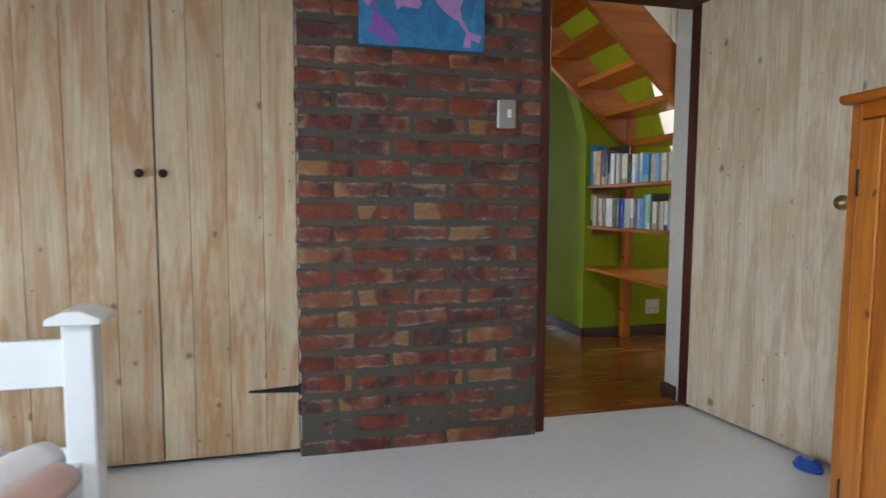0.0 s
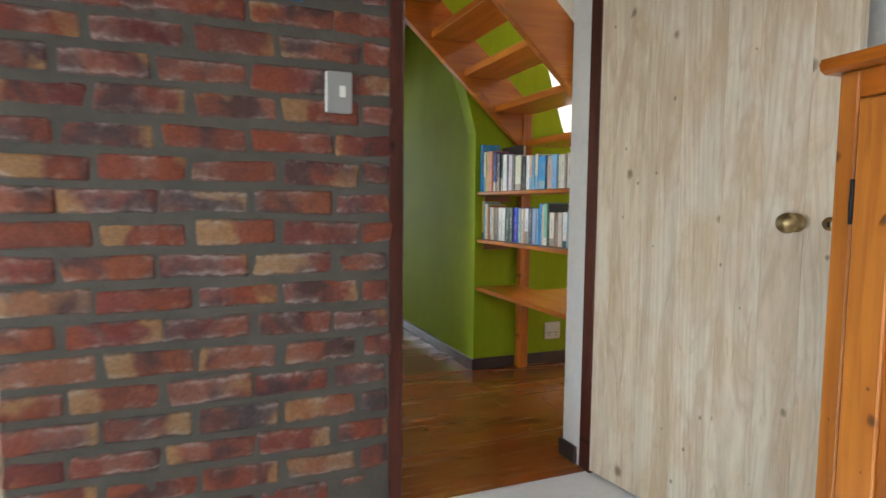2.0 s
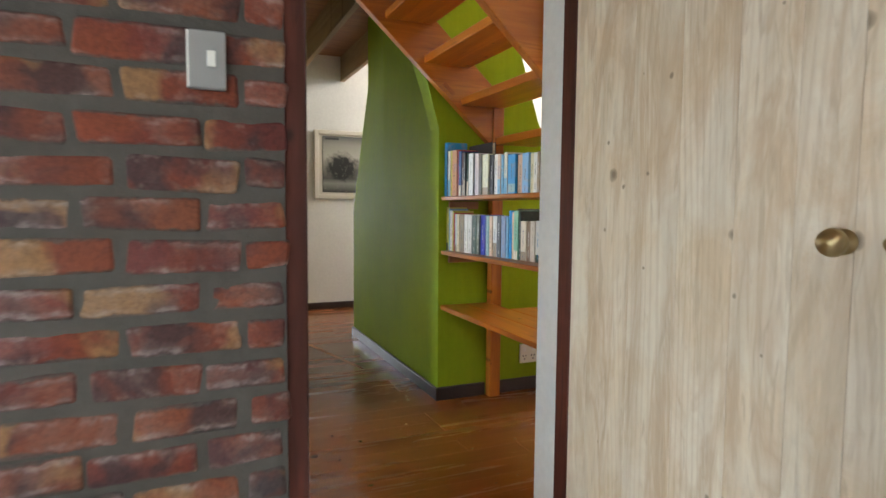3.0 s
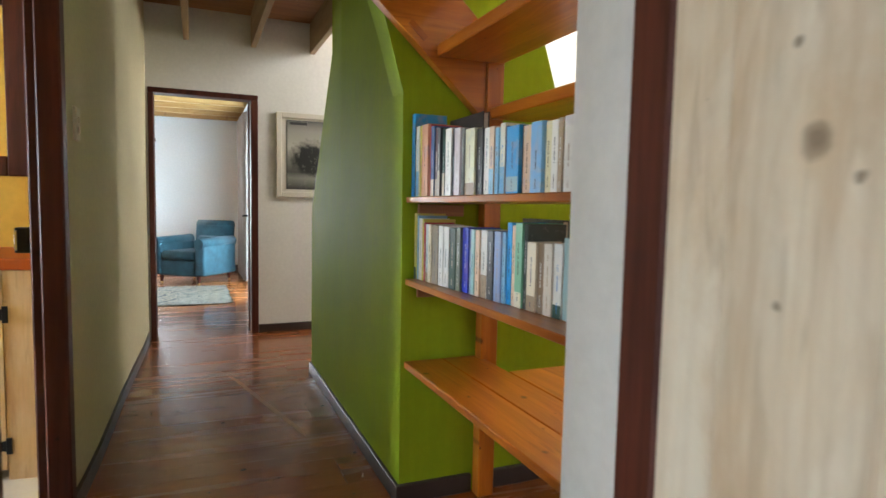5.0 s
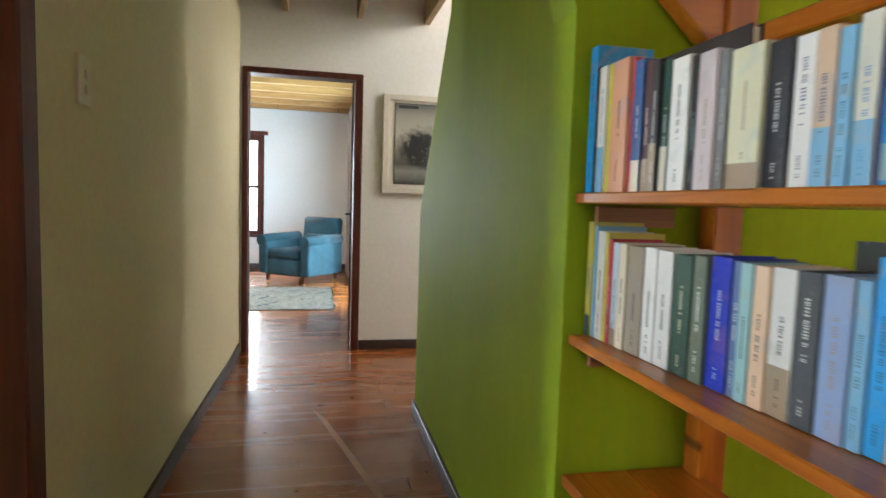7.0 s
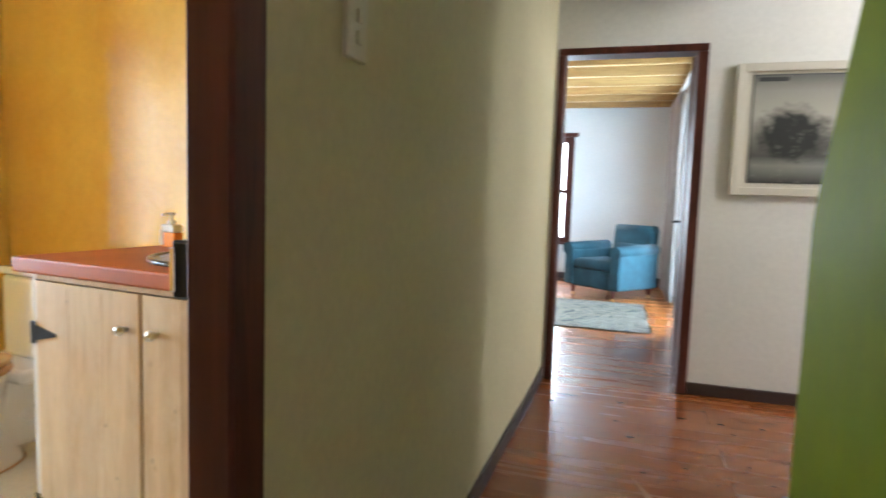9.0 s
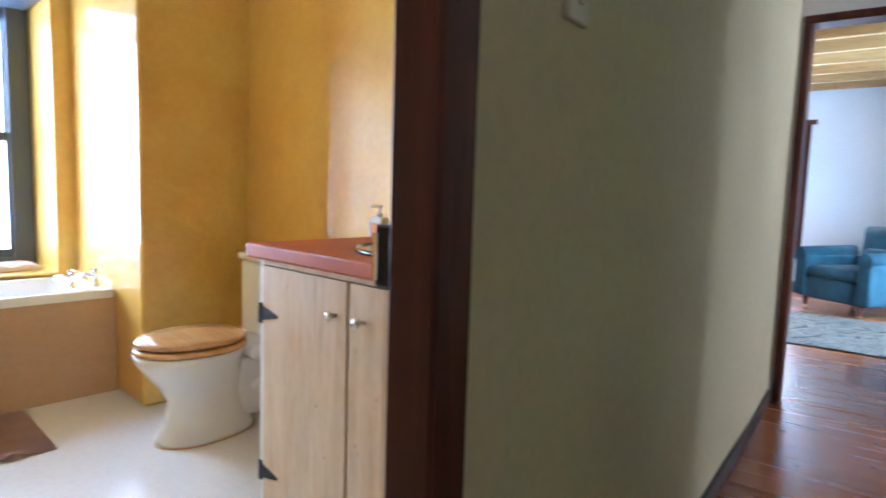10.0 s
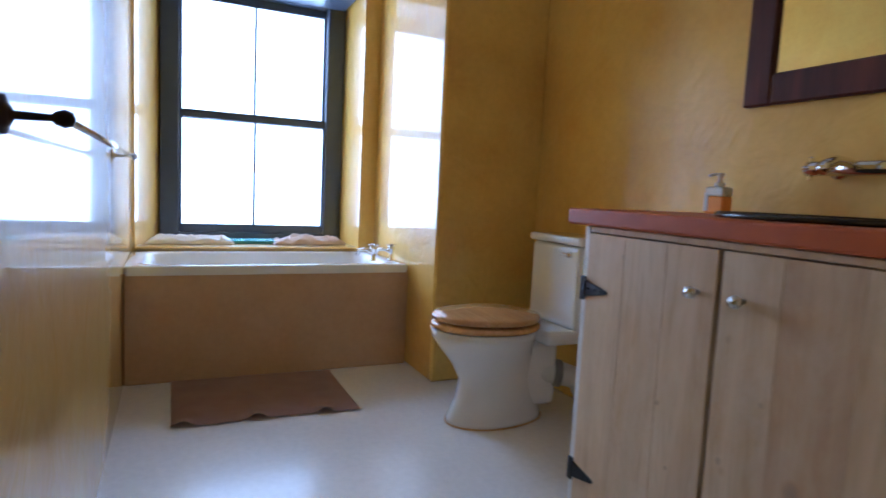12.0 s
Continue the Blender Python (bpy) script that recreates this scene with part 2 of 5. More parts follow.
M_BRICK = brick_material()
M_MORTAR = plaster("mortar", (0.082, 0.072, 0.058), (0.046, 0.040, 0.033), 0.95, relief=0.8, scale=9)
M_WASHED = wood("whitewashed_pine", (0.53, 0.405, 0.25), (0.42, 0.265, 0.14), (0.13, 0.085, 0.045), 0.62, axis=2, wash=(0.53, 0.465, 0.345), knots=4.6, streak=(0.38, 0.20, 0.09), flow_amount=0.9, fibre=0.35, rings=0.2, pull=0.12, tint=0.75, cathedral=0.3)
M_DOORWASH = wood("whitewashed_door_pine", (0.74, 0.61, 0.43), (0.60, 0.44, 0.275), (0.20, 0.145, 0.09), 0.5, axis=2, wash=(0.77, 0.71, 0.58), knots=3.9, streak=(0.50, 0.345, 0.205), flow_amount=0.6, fibre=0.35, rings=0.2, pull=0.12, tint=0.3, cathedral=0.28)
M_VANITYWOOD = wood("limed_vanity_pine", (0.68, 0.50, 0.305), (0.52, 0.34, 0.175), (0.40, 0.31, 0.21), 0.55, axis=2, wash=(0.70, 0.58, 0.41), knots=3.4, streak=(0.55, 0.41, 0.25), halo_out=0.10, flow_amount=0.35, fibre=0.25, rings=0.15)
M_PINE = wood("honey_pine", (0.54, 0.195, 0.026), (0.36, 0.10, 0.011), (0.09, 0.028, 0.008), 0.32, 0.3, axis=2, knots=7.0, cathedral=0.3, halo_out=0.16)
M_PINE_Y = wood("varnished_pine_along_y", (0.56, 0.185, 0.016), (0.38, 0.095, 0.007), (0.06, 0.017, 0.006), 0.32, 0.4, axis=1, coat_rough=0.06, knots=5.2, cathedral=0.35)
M_PINE_X = wood("varnished_pine_along_x", (0.56, 0.185, 0.016), (0.38, 0.095, 0.007), (0.06, 0.017, 0.006), 0.32, 0.4, axis=0, coat_rough=0.06, knots=5.2, cathedral=0.35)
M_PINE_Z = wood("varnished_pine_upright", (0.56, 0.185, 0.016), (0.38, 0.095, 0.007), (0.06, 0.017, 0.006), 0.32, 0.4, axis=2, coat_rough=0.06, knots=5.2, cathedral=0.35)
M_FLOORWOOD = wood("polished_floor_board", (0.31, 0.092, 0.019), (0.265, 0.076, 0.015), (0.04, 0.011, 0.005), 0.26, 0.35, axis=0, grain=0.7, knots=4.2, coat_rough=0.06, fibre=0.1, rings=0.1, halo_out=0.14, flow_amount=0.25, tint=0.3)
M_STREAK = plain("pale_streak", (0.52, 0.235, 0.075), 0.35, vary=0.7, scale=9.0)
M_BEAM = wood("pale_roof_beam", (0.42, 0.31, 0.17), (0.30, 0.20, 0.10), (0.12, 0.07, 0.03), 0.6, axis=1)
M_BEAM_X = wood("golden_roof_beam", (0.52, 0.32, 0.115), (0.40, 0.215, 0.065), (0.18, 0.09, 0.03), 0.5, axis=0)
M_CEILBOARD = wood("ceiling_board", (0.40, 0.19, 0.075), (0.28, 0.115, 0.04), (0.09, 0.04, 0.02), 0.55, axis=0)
M_DARKWOOD = wood("dark_stained_frame", (0.125, 0.033, 0.019), (0.062, 0.017, 0.011), (0.015, 0.006, 0.005), 0.5, 0.04, axis=2)
# dark frame paint with the blue veil of window glare mixed into its colour
M_GLAREFRAME = plain("dark_window_paint_glare_tint", (0.05, 0.062, 0.088), 0.35, coat=0.2)
M_SKIRT = plain("dark_skirting", (0.045, 0.03, 0.027), 0.4)
M_CREAM = plaster("cream_wall_paint", (0.62, 0.56, 0.355), (0.54, 0.485, 0.295), 0.8)
M_WHITE = plaster("white_wall_paint", (0.74, 0.73, 0.69), (0.66, 0.65, 0.60), 0.8)


def brushed_green():
    """Satin lime paint laid on with long upright brush strokes."""
    k = Nodes("lime_green_paint", 0.5)
    k.b.inputs["Specular IOR Level"].default_value = 0.04
    v, strokes = k.coords(world_space=True), k.coords((1, 1, 0.07), world_space=True)
    big, fine, brush = k.noise(v, 2.2, 5, 0.6), k.noise(v, 38, 4), k.noise(strokes, 34, 4, 0.65)
    col = k.mix(k.ramp(big, [(0.35, grey(0)), (0.7, grey(0.6))]), (0.275, 0.365, 0.016), (0.22, 0.305, 0.012))
    col = k.mix(0.14, col, k.ramp(brush, [(0.3, grey(0.4)), (0.7, grey(1))]), "MULTIPLY")
    k.colour(k.mix(0.08, col, k.ramp(fine, [(0.3, grey(0.35)), (0.7, grey(1))]), "MULTIPLY"))
    k.rough(brush, 0.5, 0.8)
    k.bump(brush, 0.28, 0.006)
    return k.m


M_GREEN = brushed_green()
M_DARKWOOD.node_tree.nodes["Principled BSDF"].inputs["Specular IOR Level"].default_value = 0.2
M_OCHRE = plaster("ochre_polished_plaster", (0.71, 0.455, 0.08), (0.62, 0.335, 0.042), 0.36, coat=1.0, scale=2.4, amount=0.9, coat_rough=0.06, trowel=0.5)
M_TUBPANEL = plaster("ochre_tub_front", (0.56, 0.36, 0.19), (0.48, 0.29, 0.135), 0.6, coat=0.1, scale=2.4, amount=0.9, relief=0.06)
M_WHITEFLOOR = plaster("white_floor_paint", (0.85, 0.86, 0.86), (0.80, 0.81, 0.81), 0.38, coat=0.15, scale=0.9, amount=0.5, relief=0.05)
M_BATHFLOOR = plaster("cream_floor_paint", (0.78, 0.765, 0.73), (0.74, 0.715, 0.66), 0.26, coat=0.35, scale=0.8, amount=0.6, relief=0.05)
M_CERAMIC = plain("white_ceramic", (0.78, 0.78, 0.77), 0.12, coat=0.5, vary=0.04, relief=0.0)
M_WHITEPAINT = plain("white_gloss_paint", (0.76, 0.76, 0.75), 0.35, vary=0.08)
M_SWITCHGREY = plain("grey_switch_plate", (0.25, 0.24, 0.22), 0.5, vary=0.05)
M_PLASTIC = plain("ivory_plastic", (0.72, 0.70, 0.62), 0.4, vary=0.05)
M_CREAMPLASTIC = plain("cream_plastic", (0.58, 0.53, 0.38), 0.4, vary=0.05)
M_BRASS = plain("aged_brass", (0.52, 0.40, 0.20), 0.34, 1.0, vary=0.3)
M_CHROME = plain("chrome", (0.80, 0.80, 0.82), 0.08, 1.0, vary=0.05)
M_NICKEL = plain("brushed_nickel", (0.62, 0.60, 0.56), 0.28, 1.0, vary=0.1)
M_IRON = plain("black_iron", (0.022, 0.022, 0.024), 0.45, 0.6)
M_BRONZE = plain("dark_bronze", (0.035, 0.022, 0.018), 0.35, 0.7)
M_REDTOP = plaster("red_oxide_top", (0.42, 0.092, 0.008), (0.32, 0.06, 0.006), 0.5, coat=0.03, scale=4, amount=0.8, relief=0.04)
M_SEATWOOD = wood("golden_toilet_seat", (0.70, 0.42, 0.17), (0.60, 0.32, 0.11), (0.45, 0.22, 0.07), 0.25, 0.5, axis=0, knots=0.6)
M_BASIN = plain("dark_bronze_basin", (0.05, 0.042, 0.036), 0.22, 0.6)
M_TEAL = cloth("teal_velvet", (0.004, 0.024, 0.031), (0.010, 0.048, 0.060), sheen=0.06)
M_TOWELBROWN = cloth("brown_towel", (0.47, 0.28, 0.225), (0.39, 0.225, 0.175), weave=420)
M_TOWELWHITE = cloth("white_towel", (0.80, 0.78, 0.77), (0.72, 0.69, 0.68), weave=420)
M_TOWELPINK = cloth("pink_towel", (0.60, 0.47, 0.42), (0.52, 0.39, 0.34), weave=420)
M_BLANKET = cloth("brown_blanket", (0.26, 0.17, 0.11), (0.18, 0.115, 0.075), weave=300)
M_LINEN = cloth("blue_grey_sheet", (0.42, 0.47, 0.52), (0.36, 0.41, 0.46))
M_CURTAIN = cloth("taupe_curtain", (0.46, 0.38, 0.32), (0.38, 0.31, 0.26), weave=200)
M_BLUE = plain("blue_rubber", (0.012, 0.075, 0.40), 0.4)
M_GLASSTEAL = plain("teal_tray", (0.10, 0.32, 0.33), 0.2)
M_MIRROR = Nodes("mirror_glass", 0.02, 1.0).colour((0.86, 0.86, 0.84)).m

for varnished in (M_PINE_X, M_PINE_Y, M_PINE_Z, M_REDTOP):
    varnished.node_tree.nodes["Principled BSDF"].inputs["Specular IOR Level"].default_value = 0.28


def glass_material(name, tint, rough=0.0):
    k = Nodes(name, rough)
    k.colour(tint)
    k.b.inputs["Transmission Weight"].default_value = 1.0
    k.b.inputs["IOR"].default_value = 1.45
    return k.m


M_GLASS = glass_material("window_glass", (0.97, 0.98, 0.98))
M_SOAP = plain("orange_soap", (0.75, 0.26, 0.035), 0.25)


def rug_material():
    k = Nodes("woven_rug", 0.95)
    v = k.coords()
    f = k.noise(v, 4, 4, 0.7, 2.5)
    g = k.noise(v, 60, 3)
    col = k.ramp(f, [(0.0, (0.10, 0.105, 0.10)), (0.43, (0.42, 0.36, 0.26)), (0.49, (0.14, 0.145, 0.14)), (0.53, (0.44, 0.38, 0.28)), (0.61, (0.17, 0.17, 0.16))], True)
    k.colour(k.mix(0.4, col, k.ramp(g, [(0.3, grey(0.4)), (0.7, grey(1))]), "MULTIPLY"))
    k.bump(g, 0.5, 0.01)
    return k.m


def wave_print_material():
    """A grey photographic print: pale sky, a dark curling mass, foam below."""
    k = Nodes("wave_print", 0.45)
    v = k.coords()
    sep = k.n.new("ShaderNodeSeparateXYZ")
    k.l.new(v, sep.inputs[0])
    up = k.add("ShaderNodeMapRange")
    up.inputs["From Min"].default_value, up.inputs["From Max"].default_value = -0.3, 0.3
    k.l.new(sep.outputs["Z"], up.inputs["Value"])
    n = k.noise(v, 5.0, 6, 0.7, 1.2)
    skyc = k.ramp(up.outputs[0], [(0.0, (0.035, 0.035, 0.03)), (0.16, (0.22, 0.22, 0.19)), (0.25, (0.07, 0.07, 0.06)), (0.42, (0.20, 0.19, 0.16)), (0.62, (0.42, 0.40, 0.34)), (0.85, (0.30, 0.29, 0.25)), (1, (0.10, 0.10, 0.09))])
    body = k.add("ShaderNodeTexGradient")
    body.gradient_type = "SPHERICAL"
    mp = k.n.new("ShaderNodeMapping")
    mp.inputs["Location"].default_value, mp.inputs["Scale"].default_value = (-0.45, 0, -0.70), (4.0, 1, 5.2)
    warp = k.n.new("ShaderNodeVectorMath")
    warp.operation = "MULTIPLY_ADD"
    wobble = k.add("ShaderNodeTexNoise", Scale=6.0, Detail=5.0, Roughness=0.7)
    k.l.new(v, wobble.inputs["Vector"])
    k.l.new(wobble.outputs["Color"], warp.inputs[0])
    warp.inputs[1].default_value = (0.34, 0.0, 0.30)
    k.l.new(v, warp.inputs[2])
    k.l.new(warp.outputs[0], mp.inputs["Vector"])
    k.l.new(mp.outputs[0], body.inputs["Vector"])
    f = k.mix(0.8, body.outputs["Color"], k.ramp(n, [(0.3, grey(0)), (0.7, grey(1))]), "MULTIPLY")
    col = k.mix(k.ramp(f, [(0.08, grey(0)), (0.35, grey(1))]), skyc, (0.016, 0.017, 0.015))
    foam = k.noise(v, 14, 6, 0.8)
    col = k.mix(k.ramp(foam, [(0.56, grey(0)), (0.72, grey(0.6))]), col, (0.38, 0.37, 0.33))
    k.colour(col)
    return k.m


def sea_paint_material():
    k = Nodes("painted_sea", 0.5)
    v = k.coords()
    f = k.noise(v, 7, 5, 0.7, 1.5)
    k.colour(k.ramp(f, [(0.3, (0.008, 0.085, 0.20)), (0.5, (0.012, 0.15, 0.33)), (0.7, (0.03, 0.24, 0.42))]))
    k.bump(k.noise(v, 60, 4), 0.3, 0.004)
    return k.m


M_RUG, M_WAVE, M_SEA = rug_material(), wave_print_material(), sea_paint_material()
M_LILAC = plain("lilac_paint", (0.42, 0.22, 0.47), 0.5, vary=0.3, scale=20)
M_PURPLE = plain("purple_paint", (0.20, 0.07, 0.36), 0.5, vary=0.3, scale=20)
M_MATBOARD = plain("cream_mount", (0.60, 0.56, 0.47), 0.7, vary=0.06)
M_PAGES = plain("book_pages", (0.62, 0.55, 0.42), 0.85, vary=0.25, scale=60)
M_INK = plain("dark_ink", (0.03, 0.03, 0.03), 0.6)
M_PALEINK = plain("pale_ink", (0.70, 0.70, 0.66), 0.6)
M_BAG = plain("dark_brown_card", (0.035, 0.022, 0.018), 0.5)
M_PINKMARK = plain("plain_white_mark", (0.6, 0.6, 0.6), 0.5)

# ---------------------------------------------------------------- building helpers


def cube(bm, x0, x1, y0, y1, z0, z1, bevel=0.0, segments=1):
    vs = [bm.verts.new((x, y, z)) for x in (x0, x1) for y in (y0, y1) for z in (z0, z1)]
    fs = [(0, 1, 3, 2), (4, 6, 7, 5), (0, 4, 5, 1), (2, 3, 7, 6), (0, 2, 6, 4), (1, 5, 7, 3)]
    faces = [bm.faces.new([vs[i] for i in f]) for f in fs]
    if bevel:
        edges = list({e for f in faces for e in f.edges})
        bmesh.ops.bevel(bm, geom=edges, offset=bevel, segments=segments, affect="EDGES", profile=0.5)
    return bm


def slab(x0, x1, y0, y1, z0, z1, bevel=0.0, segments=1):
    return cube(bmesh.new(), x0, x1, y0, y1, z0, z1, bevel, segments)


def turned(profile, steps=24, axis="z"):
    """A solid of revolution: profile is (radius, height) pairs."""
    bm = bmesh.new()
    rings = []
    for r, h in profile:
        ring = []
        for i in range(steps):
            a = 2 * math.pi * i / steps
            c, s = r * math.cos(a), r * math.sin(a)
            ring.append(bm.verts.new({"z": (c, s, h), "x": (h, c, s), "y": (c, h, s)}[axis]))
        rings.append(ring)
    for a, b in zip(rings, rings[1:]):
        for i in range(steps):
            j = (i + 1) % steps
            bm.faces.new((a[i], a[j], b[j], b[i]))
    for ring in (rings[0], rings[-1]):
        if profile[rings.index(ring)][0] > 1e-4:
            bm.faces.new(ring)
    bmesh.ops.recalc_face_normals(bm, faces=bm.faces)
    for f in bm.faces:
        f.smooth = len(f.verts) == 4
    return bm


def tube(points, radius, steps=10):
    """A round rod along points."""
    bm = bmesh.new()
    pts = [Vector(p) for p in points]
    rings = []
    for i, p in enumerate(pts):
        d = (pts[min(i + 1, len(pts) - 1)] - pts[max(i - 1, 0)]).normalized()
        side = d.orthogonal().normalized()
        if i and rings:
            ref = (rings[-1][0].co - pts[i - 1])
            side = (ref - ref.project(d)).normalized()
        up = d.cross(side)
        rings.append([bm.verts.new(p + radius * (math.cos(2 * math.pi * k / steps) * side + math.sin(2 * math.pi * k / steps) * up)) for k in range(steps)])
    for a, b in zip(rings, rings[1:]):
        for k in range(steps):
            j = (k + 1) % steps
            f = bm.faces.new((a[k], a[j], b[j], b[k]))
            f.smooth = True
    bm.faces.new(rings[0])
    bm.faces.new(rings[-1])
    bmesh.ops.recalc_face_normals(bm, faces=bm.faces)
    return bm


def prism(outline, axis, lo, hi, bevel=0.0):
    """An outline in two coordinates, pushed out along axis from lo to hi."""
    bm = bmesh.new()

    def place(p, h):
        return {"x": (h, p[0], p[1]), "y": (p[0], h, p[1]), "z": (p[0], p[1], h)}[axis]
    a, b = [bm.verts.new(place(p, lo)) for p in outline], [bm.verts.new(place(p, hi)) for p in outline]
    bm.faces.new(a)
    bm.faces.new(b)
    n = len(outline)
    for i in range(n):
        j = (i + 1) % n
        bm.faces.new((a[i], a[j], b[j], b[i]))
    bmesh.ops.recalc_face_normals(bm, faces=bm.faces)
    if bevel:
        bmesh.ops.bevel(bm, geom=list(bm.edges), offset=bevel, segments=1, affect="EDGES")
    return bm


def soft_sheet(nx, ny, fn, thickness=0.0):
    """A grid of nx by ny points placed by fn(u, v); with thickness it gets an underside."""
    bm = bmesh.new()
    grid = [[bm.verts.new(fn(i / nx, j / ny)) for j in range(ny + 1)] for i in range(nx + 1)]
    for i in range(nx):
        for j in range(ny):
            f = bm.faces.new((grid[i][j], grid[i + 1][j], grid[i + 1][j + 1], grid[i][j + 1]))
            f.smooth = True
    if thickness:
        bmesh.ops.solidify(bm, geom=list(bm.faces), thickness=thickness)
    bmesh.ops.recalc_face_normals(bm, faces=bm.faces)
    return bm


def mesh_of(name, bm, material):
    me = bpy.data.meshes.new(name)
    bm.to_mesh(me)
    bm.free()
    me.materials.append(material)
    return me


def structure(name, bm, material, label="", category="", m=None):
    ob = new(name, mesh_of(name, bm, material))
    if m is not None:
        ob.matrix_world = m
    return tagged(ob, label, category, kind="structure")


def thing(name, x, y, z, label, category, rz=0.0, group="", m=None):
    ob = new(name)
    ob.empty_display_size = 0.05
    ob.matrix_world = (m if m is not None else Matrix.Identity(4)) @ pose(x, y, z, 0, 0, rz)
    return tagged(ob, label, category, group)


def part(name, bm, material, parent, label="", at=None):
    ob = new(name, mesh_of(name, bm, material))
    ob.parent = parent
    if at is not None:
        ob.matrix_basis = at
    return tagged(ob, label)


def piece(name, mesh, parent, at):
    ob = new(name, mesh)
    ob.parent = parent
    ob.matrix_basis = at
    return ob


def single(name, bm, material, label, category, m=None, group=""):
    ob = new(name, mesh_of(name, bm, material))
    if m is not None:
        ob.matrix_world = m
    return tagged(ob, label, category, group)


def boxes(rows, bevel=0.0):
    bm = bmesh.new()
    for r in rows:
        cube(bm, *r, bevel)
    return bm

# ---------------------------------------------------------------- large structure: bedroom


structure("floor_bedroom", slab(-2.0, 4.2, -2.0, 2.67, -0.12, 0.0), M_WHITEFLOOR, "white painted bedroom floor with a soft sheen", "floor")
structure("wall_bedroom_north", boxes([(-2.0, 0.9, 2.95, 3.1, 0, 2.62), (0.9, 1.94, 2.506, 2.9, 0, 2.62), (2.90, 4.2, 2.66, 2.80, 0, 2.62), (1.94, 2.90, 2.66, 2.84, 2.09, 2.62)]), M_WHITE, "white wall with a doorway to the passage", "wall")
structure("wall_bedroom_west", boxes([(-2.1, -2.0, -2.0, -0.35, 0, 2.62), (-2.1, -2.0, 1.55, 3.1, 0, 2.62), (-2.1, -2.0, -0.35, 1.55, 0, 0.1), (-2.1, -2.0, -0.35, 1.55, 1.55, 2.62)]), M_WHITE, "white bedroom wall with a window", "wall")
structure("wall_bedroom_south", slab(-2.1, 4.2, -2.1, -2.0, 0, 2.62), M_WHITE, "plain white bedroom wall", "wall")
structure("wall_bedroom_east", slab(3.12, 3.24, -2.1, 2.66, 0, 2.62), M_WHITE, "white bedroom wall behind the open door", "wall")
# Ceiling unseen: brown boards cut bounce on upper walls, opening added for the fill.
structure("ceiling_bedroom", boxes([(-2.1, 0.0, -2.1, 3.1, 2.62, 2.74), (1.2, 4.2, -2.1, 3.1, 2.62, 2.74), (0.0, 1.2, -2.1, -1.2, 2.62, 2.74), (0.0, 1.2, -0.1, 3.1, 2.62, 2.74)]), M_CEILBOARD, "unseen bedroom ceiling, boarded brown to cut bounce, with an added roof opening", "ceiling")

# ---------------------------------------------------------------- passage
structure("floor_passage", slab(1.7, 6.6, 2.67, 7.6, -0.15, -0.022), M_SKIRT, "dark bed under the passage boards", "floor")
WEST_FACE = [(1.890, 4.413), (1.899, 4.418), (1.904, 4.430), (1.907, 4.47), (1.917, 4.68), (1.927, 5.0), (1.934, 5.8), (1.948, 6.4), (1.962, 6.9), (1.965, 7.47)]


def west_wall():
    """The uneven plastered wall along the passage, its face bellied and its edge rounded at the door."""
    def face(u, v):
        k = u * (len(WEST_FACE) - 1)
        i = min(int(k), len(WEST_FACE) - 2)
        a, b = WEST_FACE[i], WEST_FACE[i + 1]
        x, y = a[0] + (b[0] - a[0]) * (k - i), a[1] + (b[1] - a[1]) * (k - i)
        return (x + 0.003 * noise.noise((y * 2.1, v * 5.0, 2.0)) * min(1.0, u * 4), y, 2.75 * v)
    bm = soft_sheet(72, 30, face)
    cube(bm, 1.85, 1.888, 4.413, 7.47, 0, 2.75)
    return bm


structure("wall_passage_west", west_wall(), M_CREAM, "cream plastered passage wall with a rounded edge", "wall")
structure("wall_passage_door", boxes([(1.85, 1.962, 2.9, 3.50, 0, 2.75), (1.85, 1.900, 3.50, 4.436, 2.09, 2.75)]), M_CREAM, "cream passage wall with the bathroom doorway", "wall")
structure("wall_passage_north", boxes([(1.7, 1.99, 7.47, 7.72, 0, 2.75), (2.83, 6.6, 7.47, 7.72, 0, 2.75), (1.99, 2.83, 7.47, 7.72, 2.055, 2.75)]), M_WHITE, "white passage end wall with the lounge doorway", "wall")
structure("wall_passage_south", slab(2.899, 6.6, 2.80, 2.846, 0, 4.3), M_WHITE, "white wall beside the stairs", "wall")


def green_wall():
    """The lime green wall under the stairs: it leans back at its far end and flares at the stair."""
    def face(u, v):
        y, z = 4.195 + 1.885 * u, 2.75 * v
        far, near = max(0.0, (u - 0.55) / 0.45), max(0.0, 1 - u / 0.10)
        lean = min(max((z - 1.1) / 1.04, 0.0), 1.0) * 0.13 * far
        flare = -0.24 * max(0.0, z - 1.56) * near
        ripple = 0.004 * noise.noise((y * 2.3, z * 2.1, 1.0))
        return (3.05 + lean + flare + ripple, y, z)
    bm = soft_sheet(40, 44, face)
    back = soft_sheet(2, 2, lambda u, v: (3.22, 4.30 + 1.78 * u, 2.75 * v))
    tmp = bpy.data.meshes.new("back")
    back.to_mesh(tmp)
    back.free()
    bm.from_mesh(tmp)
    bpy.data.meshes.remove(tmp)
    end = [(3.055, 0), (3.06, 0.9), (3.08, 1.3), (3.13, 1.7), (3.18, 2.14), (3.18, 2.75), (3.22, 2.75), (3.22, 0)]
    bm.faces.new([bm.verts.new((x, 6.08, z)) for x, z in end])
    return bm


